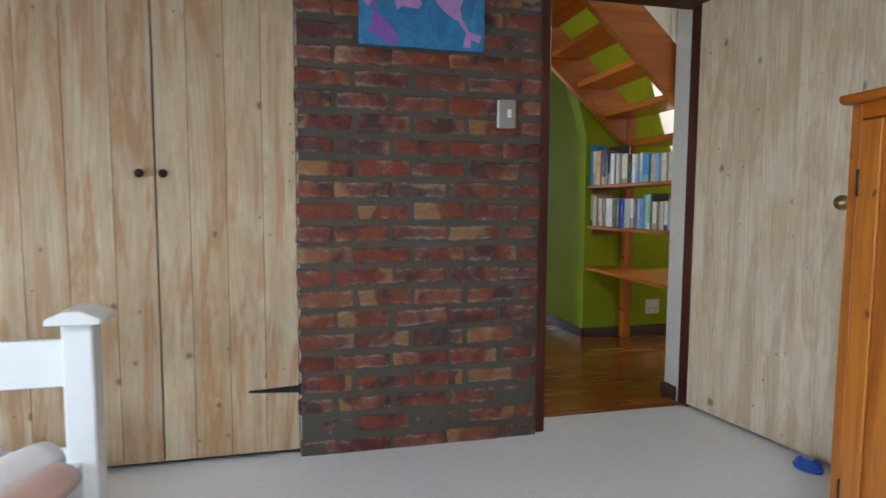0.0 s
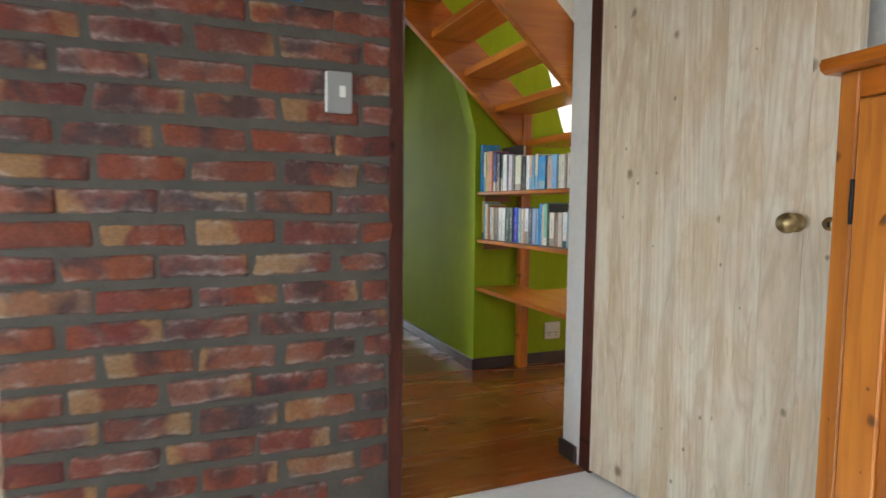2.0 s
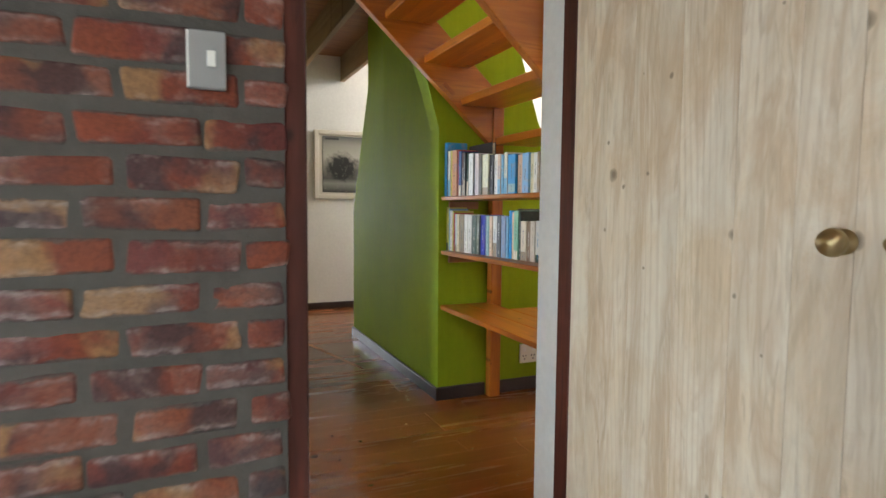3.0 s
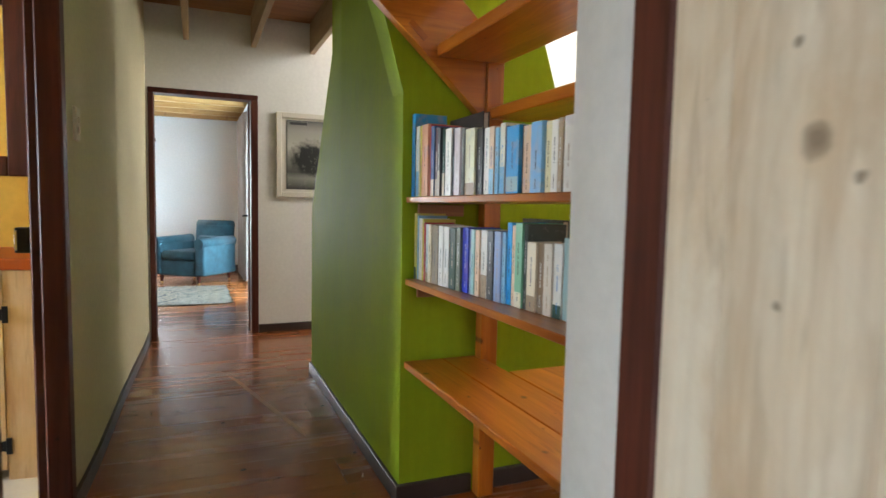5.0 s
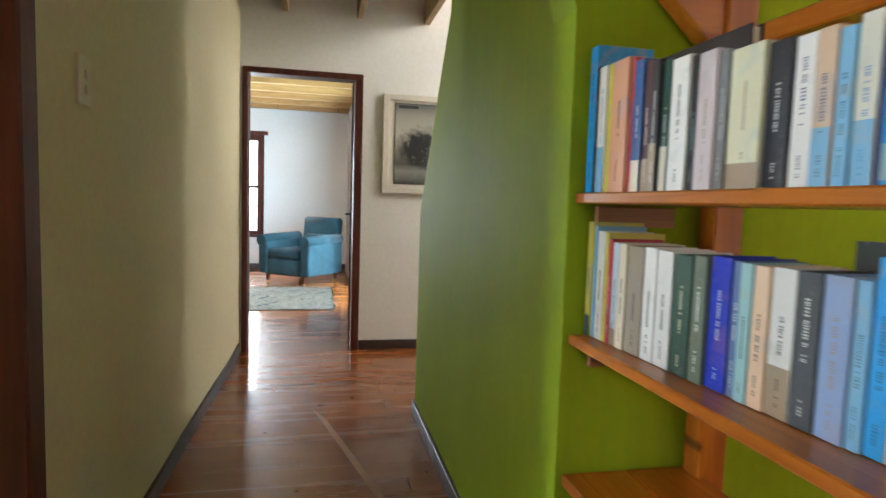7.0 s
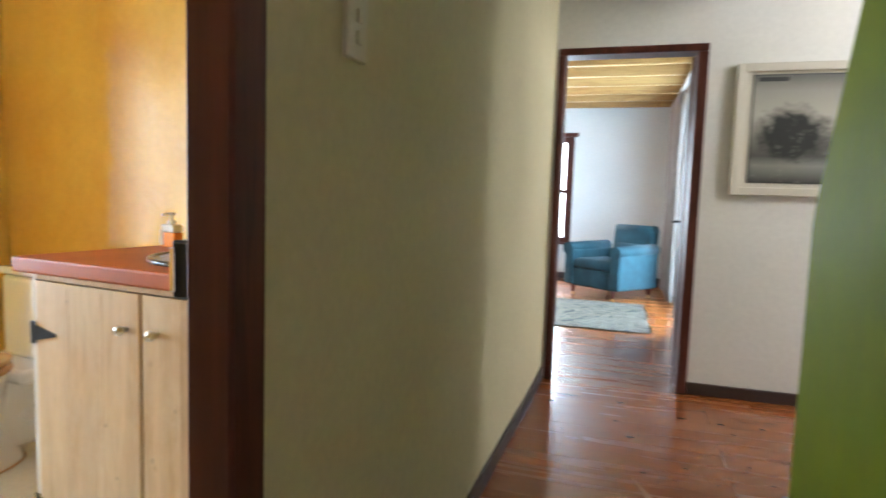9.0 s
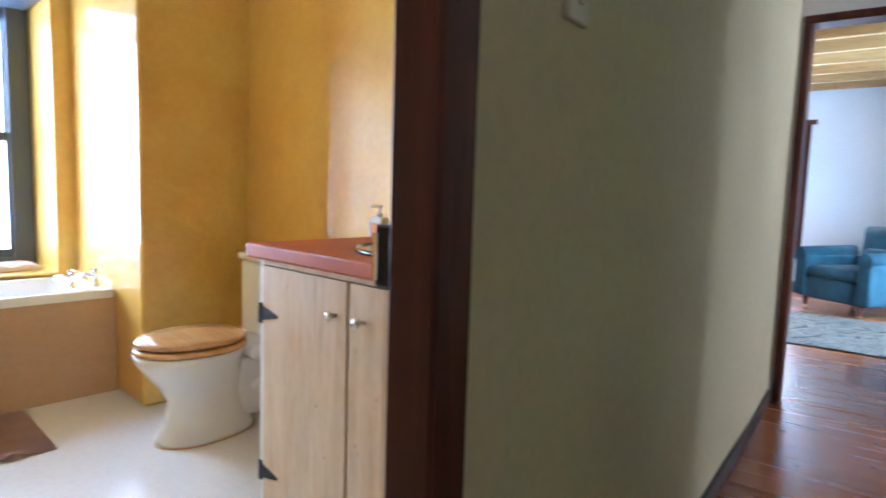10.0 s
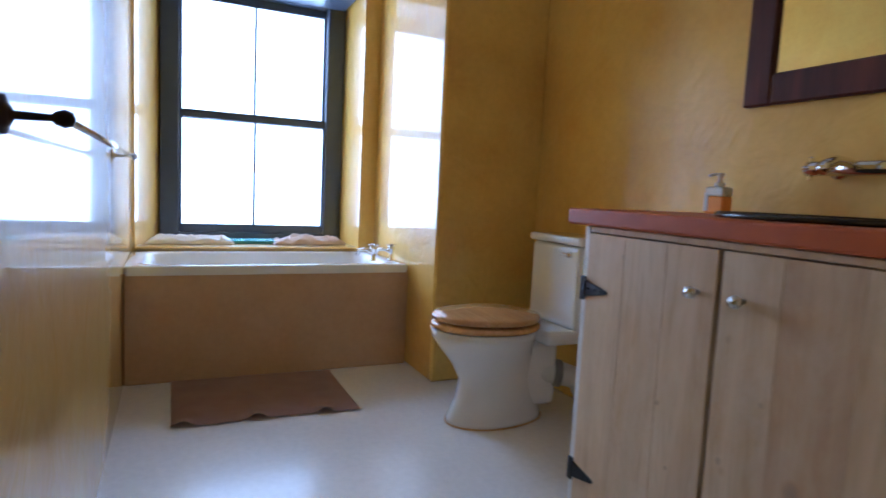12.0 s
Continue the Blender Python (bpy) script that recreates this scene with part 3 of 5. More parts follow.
# Unseen blocker: keeps the stairwell lamp's light off the passage end wall.
structure("wall_passage_east", boxes([(3.23, 3.33, 4.33, 6.08, 0, 2.70), (3.23, 5.70, 6.081, 6.18, 0, 2.70)]), M_WHITE, "unseen white wall added to hold stairwell light off the passage", "wall")
structure("wall_green_passage", green_wall(), M_GREEN, "lime green passage wall under the stairs", "wall")
structure("wall_green_stair", prism([(3.052, 0), (4.30, 0), (4.30, 0.90), (3.95, 0.93), (3.94, 1.15), (3.70, 1.65), (3.565, 2.065), (3.30, 2.74), (2.80, 2.74), (2.77, 2.4), (2.98, 1.80), (3.045, 1.57)], "y", 4.196, 4.32), M_GREEN, "lime green wall behind the stairs with a slanted edge", "wall")
structure("ceiling_passage", boxes([(1.7, 3.68, 4.34, 7.47, 2.725, 2.765), (1.7, 3.30, 2.9, 3.15, 2.725, 2.765)]), M_CEILBOARD, "brown boarded passage ceiling", "ceiling")
structure("ceiling_stairwell", slab(1.7, 6.7, 2.9, 8.3, 4.3, 4.4), M_WHITE, "white ceiling high over the stairwell", "ceiling")
structure("wall_upper_west", slab(1.6, 1.7, 2.9, 8.3, 2.75, 4.3), M_WHITE, "white upper wall", "wall")
structure("wall_upper_south", slab(1.7, 2.88, 2.85, 2.93, 2.74, 4.3), M_WHITE, "white upper wall", "wall")
structure("wall_upper_north", slab(1.6, 6.7, 8.2, 8.3, 2.75, 4.3), M_WHITE, "white upper wall", "wall")
structure("floor_upper", boxes([(1.7, 3.30, 4.34, 8.2, 2.77, 2.79), (3.3, 6.6, 7.47, 8.2, 2.74, 2.79)]), M_CEILBOARD, "boarded upper floor", "floor")
structure("wall_stairwell_east", boxes([(6.5, 6.62, 2.9, 4.9, 0, 4.3), (6.5, 6.62, 4.9, 7.4, 0, 0.87), (6.5, 6.62, 4.9, 6.42, 0.87, 1.15), (6.5, 6.62, 6.71, 7.4, 0.87, 1.15), (6.5, 6.62, 4.9, 6.60, 1.15, 2.30), (6.5, 6.62, 6.60, 7.4, 1.15, 1.25), (6.5, 6.62, 6.60, 7.4, 2.20, 2.30), (6.5, 6.62, 7.4, 8.3, 0, 4.3), (6.5, 6.62, 4.9, 7.4, 3.9, 4.3)]), M_WHITE, "white wall with a tall window and a low one", "wall")

# ---------------------------------------------------------------- lounge
structure("floor_lounge", slab(-0.6, 3.2, 7.6, 12.6, -0.15, -0.022), M_SKIRT, "dark bed under the lounge boards", "floor")
structure("wall_lounge_north", boxes([(-0.6, 0.15, 12.5, 12.75, 0, 2.9), (1.70, 3.2, 12.5, 12.75, 0, 2.9), (0.15, 1.70, 12.5, 12.75, 0, 0.52), (0.15, 1.70, 12.5, 12.75, 2.07, 2.9)]), M_WHITE, "white lounge wall with a deep window", "wall")
structure("wall_lounge_east", boxes([(3.08, 3.3, 7.72, 9.05, 0, 2.9), (3.08, 3.3, 10.75, 12.75, 0, 2.9), (3.08, 3.3, 9.05, 10.75, 2.15, 2.9)]), M_WHITE, "white lounge wall with a curtained glass door", "wall")
structure("wall_lounge_west", slab(-0.7, -0.6, 7.6, 12.75, 0, 2.9), M_WHITE, "white lounge wall", "wall")
structure("wall_lounge_south", slab(-0.7, 1.7, 7.5, 7.72, 0, 2.9), M_WHITE, "white lounge wall", "wall")
structure("ceiling_lounge", slab(-0.7, 3.3, 7.6, 12.75, 2.72, 2.8), M_BEAM_X, "golden boarded lounge ceiling", "ceiling")

# ---------------------------------------------------------------- bathroom, turned seven degrees
structure("floor_bathroom", prism([(1.90, 3.35), (1.90, 5.9), (-1.9, 6.35), (-2.4, 3.0)], "z", -0.12, 0.0), M_BATHFLOOR, "cream painted bathroom floor with a sheen", "floor")
structure("wall_bathroom_south", slab(-3.60, -0.06, -0.52, -0.40, 0, 2.75), M_OCHRE, "polished ochre plaster bathroom wall", "wall", m=BATH)
structure("wall_bathroom_north", boxes([(-2.57, -0.31, 1.5, 1.62, 0, 2.75), (-3.55, -2.57, 0.95, 1.62, 0, 2.75)], 0.012), M_OCHRE, "polished ochre plaster bathroom wall with a pier", "wall", m=BATH)


def bath_window_wall():
    bm = bmesh.new()
    cube(bm, -4.2, -3.55, -0.6, -0.385, 0, 2.75)
    cube(bm, -4.2, -3.551, 0.853, 1.62, 0, 2.75)
    cube(bm, -4.2, -3.55, -0.385, 0.853, 0, 0.552)
    cube(bm, -4.2, -3.55, -0.385, 0.853, 2.16, 2.75)
    tmp = prism([(-3.551, -0.386), (-4.05, -0.275), (-4.2, -0.275), (-4.2, -0.386)], "z", 0.552, 2.16)
    me = bpy.data.meshes.new("splay")
    tmp.to_mesh(me)
    tmp.free()
    bm.from_mesh(me)
    bpy.data.meshes.remove(me)
    return bm


structure("wall_bathroom_west", bath_window_wall(), M_OCHRE, "thick ochre plaster wall with a deep window reveal", "wall", m=BATH)
structure("wall_bathroom_east", slab(1.836, 1.849, 4.402, 5.75, 0, 2.75), M_OCHRE, "ochre plaster wall beside the bathroom door", "wall")
structure("wall_bathroom_door_side", boxes([(1.835, 1.849, 3.2, 3.5, 0, 2.75), (1.835, 1.849, 3.5, 4.402, 2.09, 2.75)]), M_OCHRE, "ochre plaster over the bathroom door", "wall")
structure("ceiling_bathroom", prism([(1.85, 3.0), (1.85, 6.0), (-2.2, 6.5), (-2.6, 3.0)], "z", 2.75, 2.85), M_WHITE, "white bathroom ceiling", "ceiling")


def backdrop(name, m, width, height, strength):
    """Blown-out daylight far outside a window."""
    k = Nodes(name, 1.0)
    k.b.inputs["Emission Color"].default_value = (0.94, 0.97, 1.0, 1)
    k.b.inputs["Emission Strength"].default_value = strength
    bm = bmesh.new()
    bm.faces.new([bm.verts.new(p) for p in ((-width / 2, 0, -height / 2), (width / 2, 0, -height / 2), (width / 2, 0, height / 2), (-width / 2, 0, height / 2))])
    return structure(name, bm, k.m, "bright hazy daylight outside the window", "backdrop", m)


backdrop("backdrop_bathroom", BATH @ pose(-6.6, 0.3, 1.6, 0, 0, 90), 7, 5, 1.6)
backdrop("backdrop_stairwell", pose(9.5, 6.0, 2.2, 0, 0, 90), 12, 7, 1.5)
backdrop("backdrop_lounge", pose(0.5, 15.5, 1.6, 0, 0, 0), 9, 5, 1.5)
backdrop("backdrop_lounge_side", pose(6.2, 9.9, 1.6, 0, 0, 90), 3, 5, 1.5)
structure("ground", slab(-60, 60, -60, 60, -0.5, -0.3), M_SKIRT, "dark ground outside the house", "ground")

# ---------------------------------------------------------------- frames, skirtings, beams


def door_frame(name, parts, label):
    ob = thing(name, 0, 0, 0, label, "door frame")
    tagged(ob, kind="structure")
    for nm, dims in parts:
        part(nm, slab(*dims, 0.006), M_DARKWOOD, ob)
    return ob


door_frame("door_frame_bedroom", [("jamb", (1.936, 1.992, 2.500, 2.625, 0, 2.09)), ("jamb", (2.846, 2.902, 2.642, 2.716, 0, 2.09)), ("head", (1.936, 2.902, 2.53, 2.742, 2.035, 2.092))], "dark stained frame of the bedroom doorway")
structure("wall_bedroom_reveal", slab(2.856, 2.899, 2.716, 2.846, 0, 2.09), M_WHITE, "white painted side of the doorway", "wall")
structure("baseboard_reveal", slab(2.843, 2.95, 2.74, 2.862, 0, 0.075, 0.004), M_SKIRT, "dark skirting at the doorway", "baseboard")
frame_bath = door_frame("door_frame_bathroom", [("jamb", (1.872, 1.944, 4.335, 4.412, 0, 2.09)), ("stop", (1.834, 1.871, 4.388, 4.402, 0, 2.05)), ("jamb", (1.84, 1.972, 3.44, 3.505, 0, 2.09)), ("head", (1.84, 1.942, 3.505, 4.334, 2.03, 2.09))], "dark red-brown frame of the bathroom doorway")
door_frame("door_frame_lounge", [("jamb", (1.982, 2.024, 7.448, 7.60, 0, 2.018)), ("jamb", (2.775, 2.834, 7.448, 7.60, 0, 2.018)), ("head", (1.982, 2.834, 7.447, 7.60, 2.018, 2.060))], "dark stained frame of the lounge doorway")
structure("baseboard_passage_west", prism([(x + 0.014, y) for x, y in WEST_FACE[3:-1]] + [(1.979, 7.44), (1.955, 7.44)] + [(x - 0.012, y) for x, y in WEST_FACE[-2:2:-1]], "z", 0, 0.072), M_SKIRT, "dark skirting along the passage", "baseboard")
structure("baseboard_green", slab(3.034, 3.052, 4.18, 6.09, 0, 0.072, 0.003), M_SKIRT, "dark skirting under the green wall", "baseboard")
structure("baseboard_green_end", slab(3.034, 3.352, 4.176, 4.196, 0, 0.075, 0.003), M_SKIRT, "dark skirting under the stairs", "baseboard")
structure("baseboard_green_stair", slab(3.425, 4.30, 4.176, 4.196, 0, 0.075, 0.003), M_SKIRT, "dark skirting under the stairs", "baseboard")
structure("baseboard_passage_north", slab(2.836, 6.4, 7.452, 7.47, 0, 0.072, 0.003), M_SKIRT, "dark skirting on the end wall", "baseboard")
structure("baseboard_lounge_north", slab(-0.6, 3.08, 12.482, 12.5, 0, 0.09, 0.003), M_SKIRT, "dark skirting in the lounge", "baseboard")
for x in (2.252, 2.777, 3.275):
    single("ceiling_beam", slab(x, x + 0.045, 4.34, 7.47, 2.462, 2.725, 0.004), M_BEAM, "pale sawn pine beam under the passage ceiling", "beam", group="passage beams")
for i in range(9):
    y = 8.1 + 0.52 * i
    single("ceiling_beam", slab(-0.6, 3.08, y, y + 0.06, 2.44, 2.72, 0.004), M_BEAM_X, "golden pine beam under the lounge ceiling", "beam", group="lounge beams")

# ---------------------------------------------------------------- bedroom things


def boarded_leaf(parent, edges, z0, z1, y0, y1, material, gap=0.0035, ease=0.0015):
    """Upright boards side by side, each with its own eased edges."""
    for a, b in zip(edges, edges[1:]):
        w = b - a - gap
        me = mesh_of("board", slab(-w / 2, w / 2, -(y1 - y0) / 2, (y1 - y0) / 2, 0, z1 - z0, ease), material)
        piece("board", me, parent, pose((a + b) / 2, (y0 + y1) / 2, z0))


def knob(parent, at, material, r=0.017, label="", length=0.035):
    prof = [(r * 0.45, 0), (r * 0.42, length * 0.35), (r * 0.8, length * 0.45), (r, length * 0.68), (r * 0.85, length * 0.92), (0.0001, length)]
    return part("knob", turned(prof, 20), material, parent, label, at)


def strap_hinge(parent, x0, x1, y, z, tall=0.034, tip=0.009):
    s = 1 if x1 > x0 else -1
    bm = prism([(x0, z - tall / 2), (x1, z - tip / 2), (x1 + s * 0.006, z), (x1, z + tip / 2), (x0, z + tall / 2)], "y", y - 0.004, y)
    h = part("hinge", bm, M_IRON, parent, "black iron strap hinge")
    part("pin", slab(min(x0, x0 - s * 0.022), max(x0, x0 - s * 0.022), y - 0.006, y, z - tall * 0.75, z + tall * 0.75, 0.002), M_IRON, h)
    for f in (0.15, 0.5, 0.8):
        x = x0 + (x1 - x0) * f
        part("nail", turned([(0.004, 0), (0.003, 0.002), (0.0001, 0.003)], 8), M_IRON, h, at=Matrix.Translation((x, y - 0.004, z)) @ pose(0, 0, 0, 90))
    return h


wardrobe = thing("wardrobe", 0, 2.5, 0, "built-in wardrobe with tall whitewashed pine board doors", "wardrobe")
part("carcass", boxes([(-1.99, 0.898, 0.035, 0.42, 0.02, 0.06), (-1.99, 0.898, 0.42, 0.44, 0.0, 2.6), (0.872, 0.898, 0.035, 0.42, 0.02, 2.6)]), M_IRON, wardrobe)
for edges, hx in (((0.379, 0.497, 0.632, 0.768, 0.897), None), ((-0.205, -0.078, 0.071, 0.229, 0.374), None), ((-0.80, -0.64, -0.50, -0.35, -0.21), None), ((-1.95, -1.7, -1.45, -1.2, -0.98, -0.805), None)):
    leaf = part("door", slab(edges[0], edges[-1], 0.022, 0.034, 0.03, 2.58), M_IRON, wardrobe, "whitewashed board door")
    boarded_leaf(leaf, edges, 0.028, 2.6, 0.0, 0.022, M_WASHED, 0.0014)
    if edges[0] == 0.379:
        strap_hinge(leaf, 0.893, 0.70, 0.0, 0.285, 0.03, 0.008)
        strap_hinge(leaf, 0.893, 0.70, 0.0, 2.2, 0.03, 0.008)
        knob(leaf, Matrix.Translation((0.408, 0.0, 1.16)) @ pose(0, 0, 0, 90), M_BRONZE, 0.017, "small dark bronze knob")
    if edges[0] == -0.205:
        knob(leaf, Matrix.Translation((0.325, 0.0, 1.16)) @ pose(0, 0, 0, 90), M_BRONZE, 0.017, "small dark bronze knob")

# open bedroom door
DOOR = pose(2.848, 2.662, 0.018, 0, 0, -90 + 8.0)
door = thing("door", 0, 0, 0, "open whitewashed pine board door with a brass knob", "door", m=DOOR)
part("ledge", boxes([(0.06, 0.86, 0.034, 0.056, 0.2, 0.32), (0.06, 0.86, 0.034, 0.056, 1.0, 1.12), (0.06, 0.86, 0.034, 0.056, 1.75, 1.87)], 0.003), M_DOORWASH, door)
boarded_leaf(door, (0.022, 0.095, 0.25, 0.405, 0.56, 0.70, 0.82, 0.935), 0.0, 2.02, -0.004, 0.034, M_DOORWASH, 0.0006, 0.0007)
dk = part("knob", turned([(0.027, 0), (0.027, 0.004), (0.011, 0.007), (0.011, 0.026), (0.022, 0.032), (0.030, 0.045), (0.026, 0.06), (0.0001, 0.066)], 28), M_BRASS, door, "round aged brass door knob", Matrix.Translation((0.80, -0.004, 1.045)) @ pose(0, 0, 0, 90))
ke = part("keyhole_plate", turned([(0.019, 0), (0.018, 0.003), (0.0001, 0.0032)], 24), M_BRASS, door, "brass keyhole plate", Matrix.Translation((0.888, -0.004, 1.045)) @ pose(0, 0, 0, 90))
part("keyhole", boxes([(-0.0035, 0.0035, -0.010, 0.006, 0.0031, 0.0045)]), M_IRON, ke)

# pine cupboard beside the open door
cup = thing("pine_cupboard", 2.400, 1.391, 0, "tall honey pine cupboard with a moulded cornice", "cupboard", rz=-90 - 6)
part("carcass", boxes([(0.0, 0.62, 0.022, 0.40, 0.0, 1.335)], 0.003), M_PINE, cup)
part("stile", slab(0.0, 0.036, 0.0, 0.022, 0.0, 1.335, 0.003), M_PINE, cup)
part("stile", slab(0.565, 0.62, 0.0, 0.022, 0.0, 1.335, 0.003), M_PINE, cup)
part("rail", slab(0.036, 0.565, 0.0, 0.022, 1.29, 1.335, 0.003), M_PINE_X, cup)
part("plinth", slab(0.036, 0.565, 0.0, 0.022, 0.0, 0.07, 0.003), M_PINE_X, cup)
cd = part("door", slab(0.040, 0.56, 0.006, 0.024, 0.075, 1.285, 0.003), M_PINE, cup)
part("stile", slab(0.040, 0.105, -0.004, 0.006, 0.075, 1.285, 0.003), M_PINE, cd)
part("stile", slab(0.485, 0.56, -0.004, 0.006, 0.075, 1.285, 0.003), M_PINE, cd)
part("rail", slab(0.106, 0.484, -0.004, 0.006, 1.20, 1.285, 0.003), M_PINE_X, cd)
part("rail", slab(0.106, 0.484, -0.004, 0.006, 0.075, 0.17, 0.003), M_PINE_X, cd)
for z in (1.08, 0.2):
    part("hinge", turned([(0.004, 0), (0.004, 0.075)], 10), M_IRON, cd, "dark steel hinge", Matrix.Translation((0.038, -0.003, z)))
corn = prism([(-0.012, 1.335), (-0.022, 1.341), (-0.026, 1.350), (-0.022, 1.360), (0.40, 1.360), (0.40, 1.335)], "x", -0.018, 0.638)
part("cornice", corn, M_PINE_X, cup, "rounded reddish pine cornice")

slipper = thing("slipper", 2.862, 1.90, 0, "small blue rubber slipper on the white floor", "slipper", rz=-70)
part("sole", turned([(0.045, 0), (0.05, 0.008), (0.05, 0.018), (0.045, 0.022)], 28), M_BLUE, slipper, at=Matrix.Diagonal((1.15, 0.62, 1, 1)))
part("strap", turned([(0.046, 0.02), (0.044, 0.034), (0.034, 0.046), (0.0001, 0.05)], 28), M_BLUE, slipper, at=Matrix.Diagonal((1.1, 0.6, 1, 1)))
for i in range(3):
    part("rib", slab(-0.02, 0.02, -0.012 + 0.011 * i, -0.008 + 0.011 * i, 0.046, 0.051, 0.001), M_LINEN, slipper)

# bed with a white post
bed = thing("bed", 0.33, 1.80, 0, "white painted wooden bed with a capped corner post", "bed")
post = part("post", slab(-0.037, 0.037, -0.037, 0.037, 0, 0.735, 0.004), M_WHITEPAINT, bed)
part("cap", prism([(-0.066, 0.735), (0.066, 0.735), (0.066, 0.752), (0.02, 0.772), (-0.02, 0.772), (-0.066, 0.752)], "y", -0.066, 0.066, 0.003), M_WHITEPAINT, post)
part("post", slab(-1.52, -1.446, -0.037, 0.037, 0, 0.735, 0.004), M_WHITEPAINT, bed)
part("rail", slab(-1.446, -0.037, -0.014, 0.014, 0.56, 0.688, 0.004), M_WHITEPAINT, bed)
part("rail", slab(-1.446, -0.037, -0.014, 0.014, 0.22, 0.385, 0.004), M_WHITEPAINT, bed)
part("side_rail", slab(-0.03, 0.0, -2.0, -0.037, 0.16, 0.36, 0.004), M_WHITEPAINT, bed)
part("mattress", slab(-1.48, -0.02, -2.0, -0.04, 0.22, 0.36, 0.03, 3), M_LINEN, bed)


def drape(u, v):
    x, y = -1.47 + 1.62 * u, -0.30 - 1.68 * v
    z = 0.385 + 0.02 * noise.noise((x * 5, y * 5, 0.3)) + 0.012 * noise.noise((x * 14, y * 14, 2.0))
    over = max(0.0, x - 0.0)
    return (min(x, 0.03) + 0.2 * over, y, z - 1.5 * over)


single("blanket", soft_sheet(60, 50, lambda u, v: drape(u, v), 0.012), M_BLANKET, "rumpled brown blanket on the bed", "blanket", m=pose(0.33, 1.80, 0))


def rolled(length, r):
    """A folded towel with a soft spiral end."""
    bm = bmesh.new()
    rings = []
    for i in range(15):
        t = i / 14
        sag = 1 - 0.12 * (2 * t - 1) ** 4
        rings.append([bm.verts.new((length * (t - 0.5), r * sag * (1 + 0.06 * math.sin(3 * a)) * 1.25 * math.cos(a), r + r * sag * (1 + 0.06 * math.cos(2 * a + 3 * t)) * 0.9 * math.sin(a))) for a in [2 * math.pi * k / 28 for k in range(28)]])
    for a, b in zip(rings, rings[1:]):
        for k in range(28):
            f = bm.faces.new((a[k], a[(k + 1) % 28], b[(k + 1) % 28], b[k]))
            f.smooth = True
    bm.faces.new(rings[0])
    bm.faces.new(rings[-1])
    bmesh.ops.recalc_face_normals(bm, faces=bm.faces)
    return bm


single("towel", rolled(0.50, 0.050), M_TOWELWHITE, "rolled white towel on the bed", "towel", pose(0.20, 1.36, 0.400, 0, 0, 62), "rolled towels")
single("towel", rolled(0.50, 0.055), M_TOWELWHITE, "rolled white towel beside another", "towel", pose(0.085, 1.36, 0.405, 0, 0, 64), "rolled towels")
single("towel", rolled(0.40, 0.045), M_TOWELBROWN, "rolled brown towel on the bed", "towel", pose(0.325, 1.30, 0.392, 0, 0, 76), "rolled towels")

# painting and switch on the brick
canvas = thing("painting", 1.411, 2.484, 1.686, "blue canvas painting with lilac shapes on the brick", "painting", rz=0)
part("canvas", slab(-0.262, 0.262, -0.016, 0.016, 0.0, 0.40, 0.003), M_SEA, canvas)


def leaper(cx, cz, length, heading, bend, fat):
    """A leaping sea creature in outline: a bent tapering body with a beak, a back fin and forked tail."""
    spine = []
    x, z, a = cx, cz, radians(heading)
    for i in range(17):
        spine.append((x, z, a))
        x, z, a = x + length / 16 * math.cos(a), z + length / 16 * math.sin(a), a + radians(bend) / 16
    left, right = [], []
    for i, (x, z, a) in enumerate(spine):
        t = i / 16
        w = fat * (0.18 + 0.82 * math.sin(math.pi * min(1.0, t * 1.25 + 0.06)) ** 0.8) if t < 0.8 else fat * (0.34 - 0.9 * (t - 0.8))
        fin = 0.9 * fat if i == 8 else 0.45 * fat if i == 7 else 0.0
        left.append((x - (w + fin) * math.sin(a), z + (w + fin) * math.cos(a)))
        right.append((x + w * math.sin(a), z - w * math.cos(a)))
    x, z, a = spine[-1]
    tail = [(x + 1.9 * fat * math.cos(a + s), z + 1.9 * fat * math.sin(a + s)) for s in (0.85, 0.35)]
    notch = (x + 0.9 * fat * math.cos(a), z + 0.9 * fat * math.sin(a))
    other = [(x + 1.9 * fat * math.cos(a - s), z + 1.9 * fat * math.sin(a - s)) for s in (0.35, 0.85)]
    return left + tail + [notch] + other + right[::-1]


for nm, mt, args in (("lilac_shape", M_LILAC, (0.045, 0.235, 0.215, -38, -22, 0.034)), ("lilac_shape", M_LILAC, (-0.012, 0.165, 0.19, 150, 40, 0.032)), ("purple_shape", M_PURPLE, (-0.105, 0.020, 0.20, 158, -78, 0.034))):
    part(nm, prism(leaper(*args), "y", -0.018, -0.0165), mt, canvas)

sw = thing("light_switch", 1.777, 2.49, 1.373, "grey surface-mounted light switch on the brick wall", "light switch")
part("box", slab(-0.037, 0.037, -0.032, 0.008, 0, 0.121, 0.003), M_SWITCHGREY, sw)
part("edge_trim", slab(-0.041, -0.037, -0.030, 0.008, 0.002, 0.119, 0.001), M_PLASTIC, sw)
part("rocker", slab(-0.002, 0.016, -0.038, -0.032, 0.045, 0.079, 0.002), M_PLASTIC, sw)

# ---------------------------------------------------------------- stairs and bookshelf
stair = thing("stairs", 3.4, 4.1, 0, "open varnished pine stairs with solid strings", "stairs")


def string_outline(x_low, z_low, x_high, depth):
    k = 0.907
    z_high = z_low + (x_low - x_high) * k
    return [(x_low, z_low), (x_high, z_high), (x_high, z_high + depth), (x_low, z_low + depth)]


def to_local(rows):
    return [(x - 3.4, z) for x, z in rows]


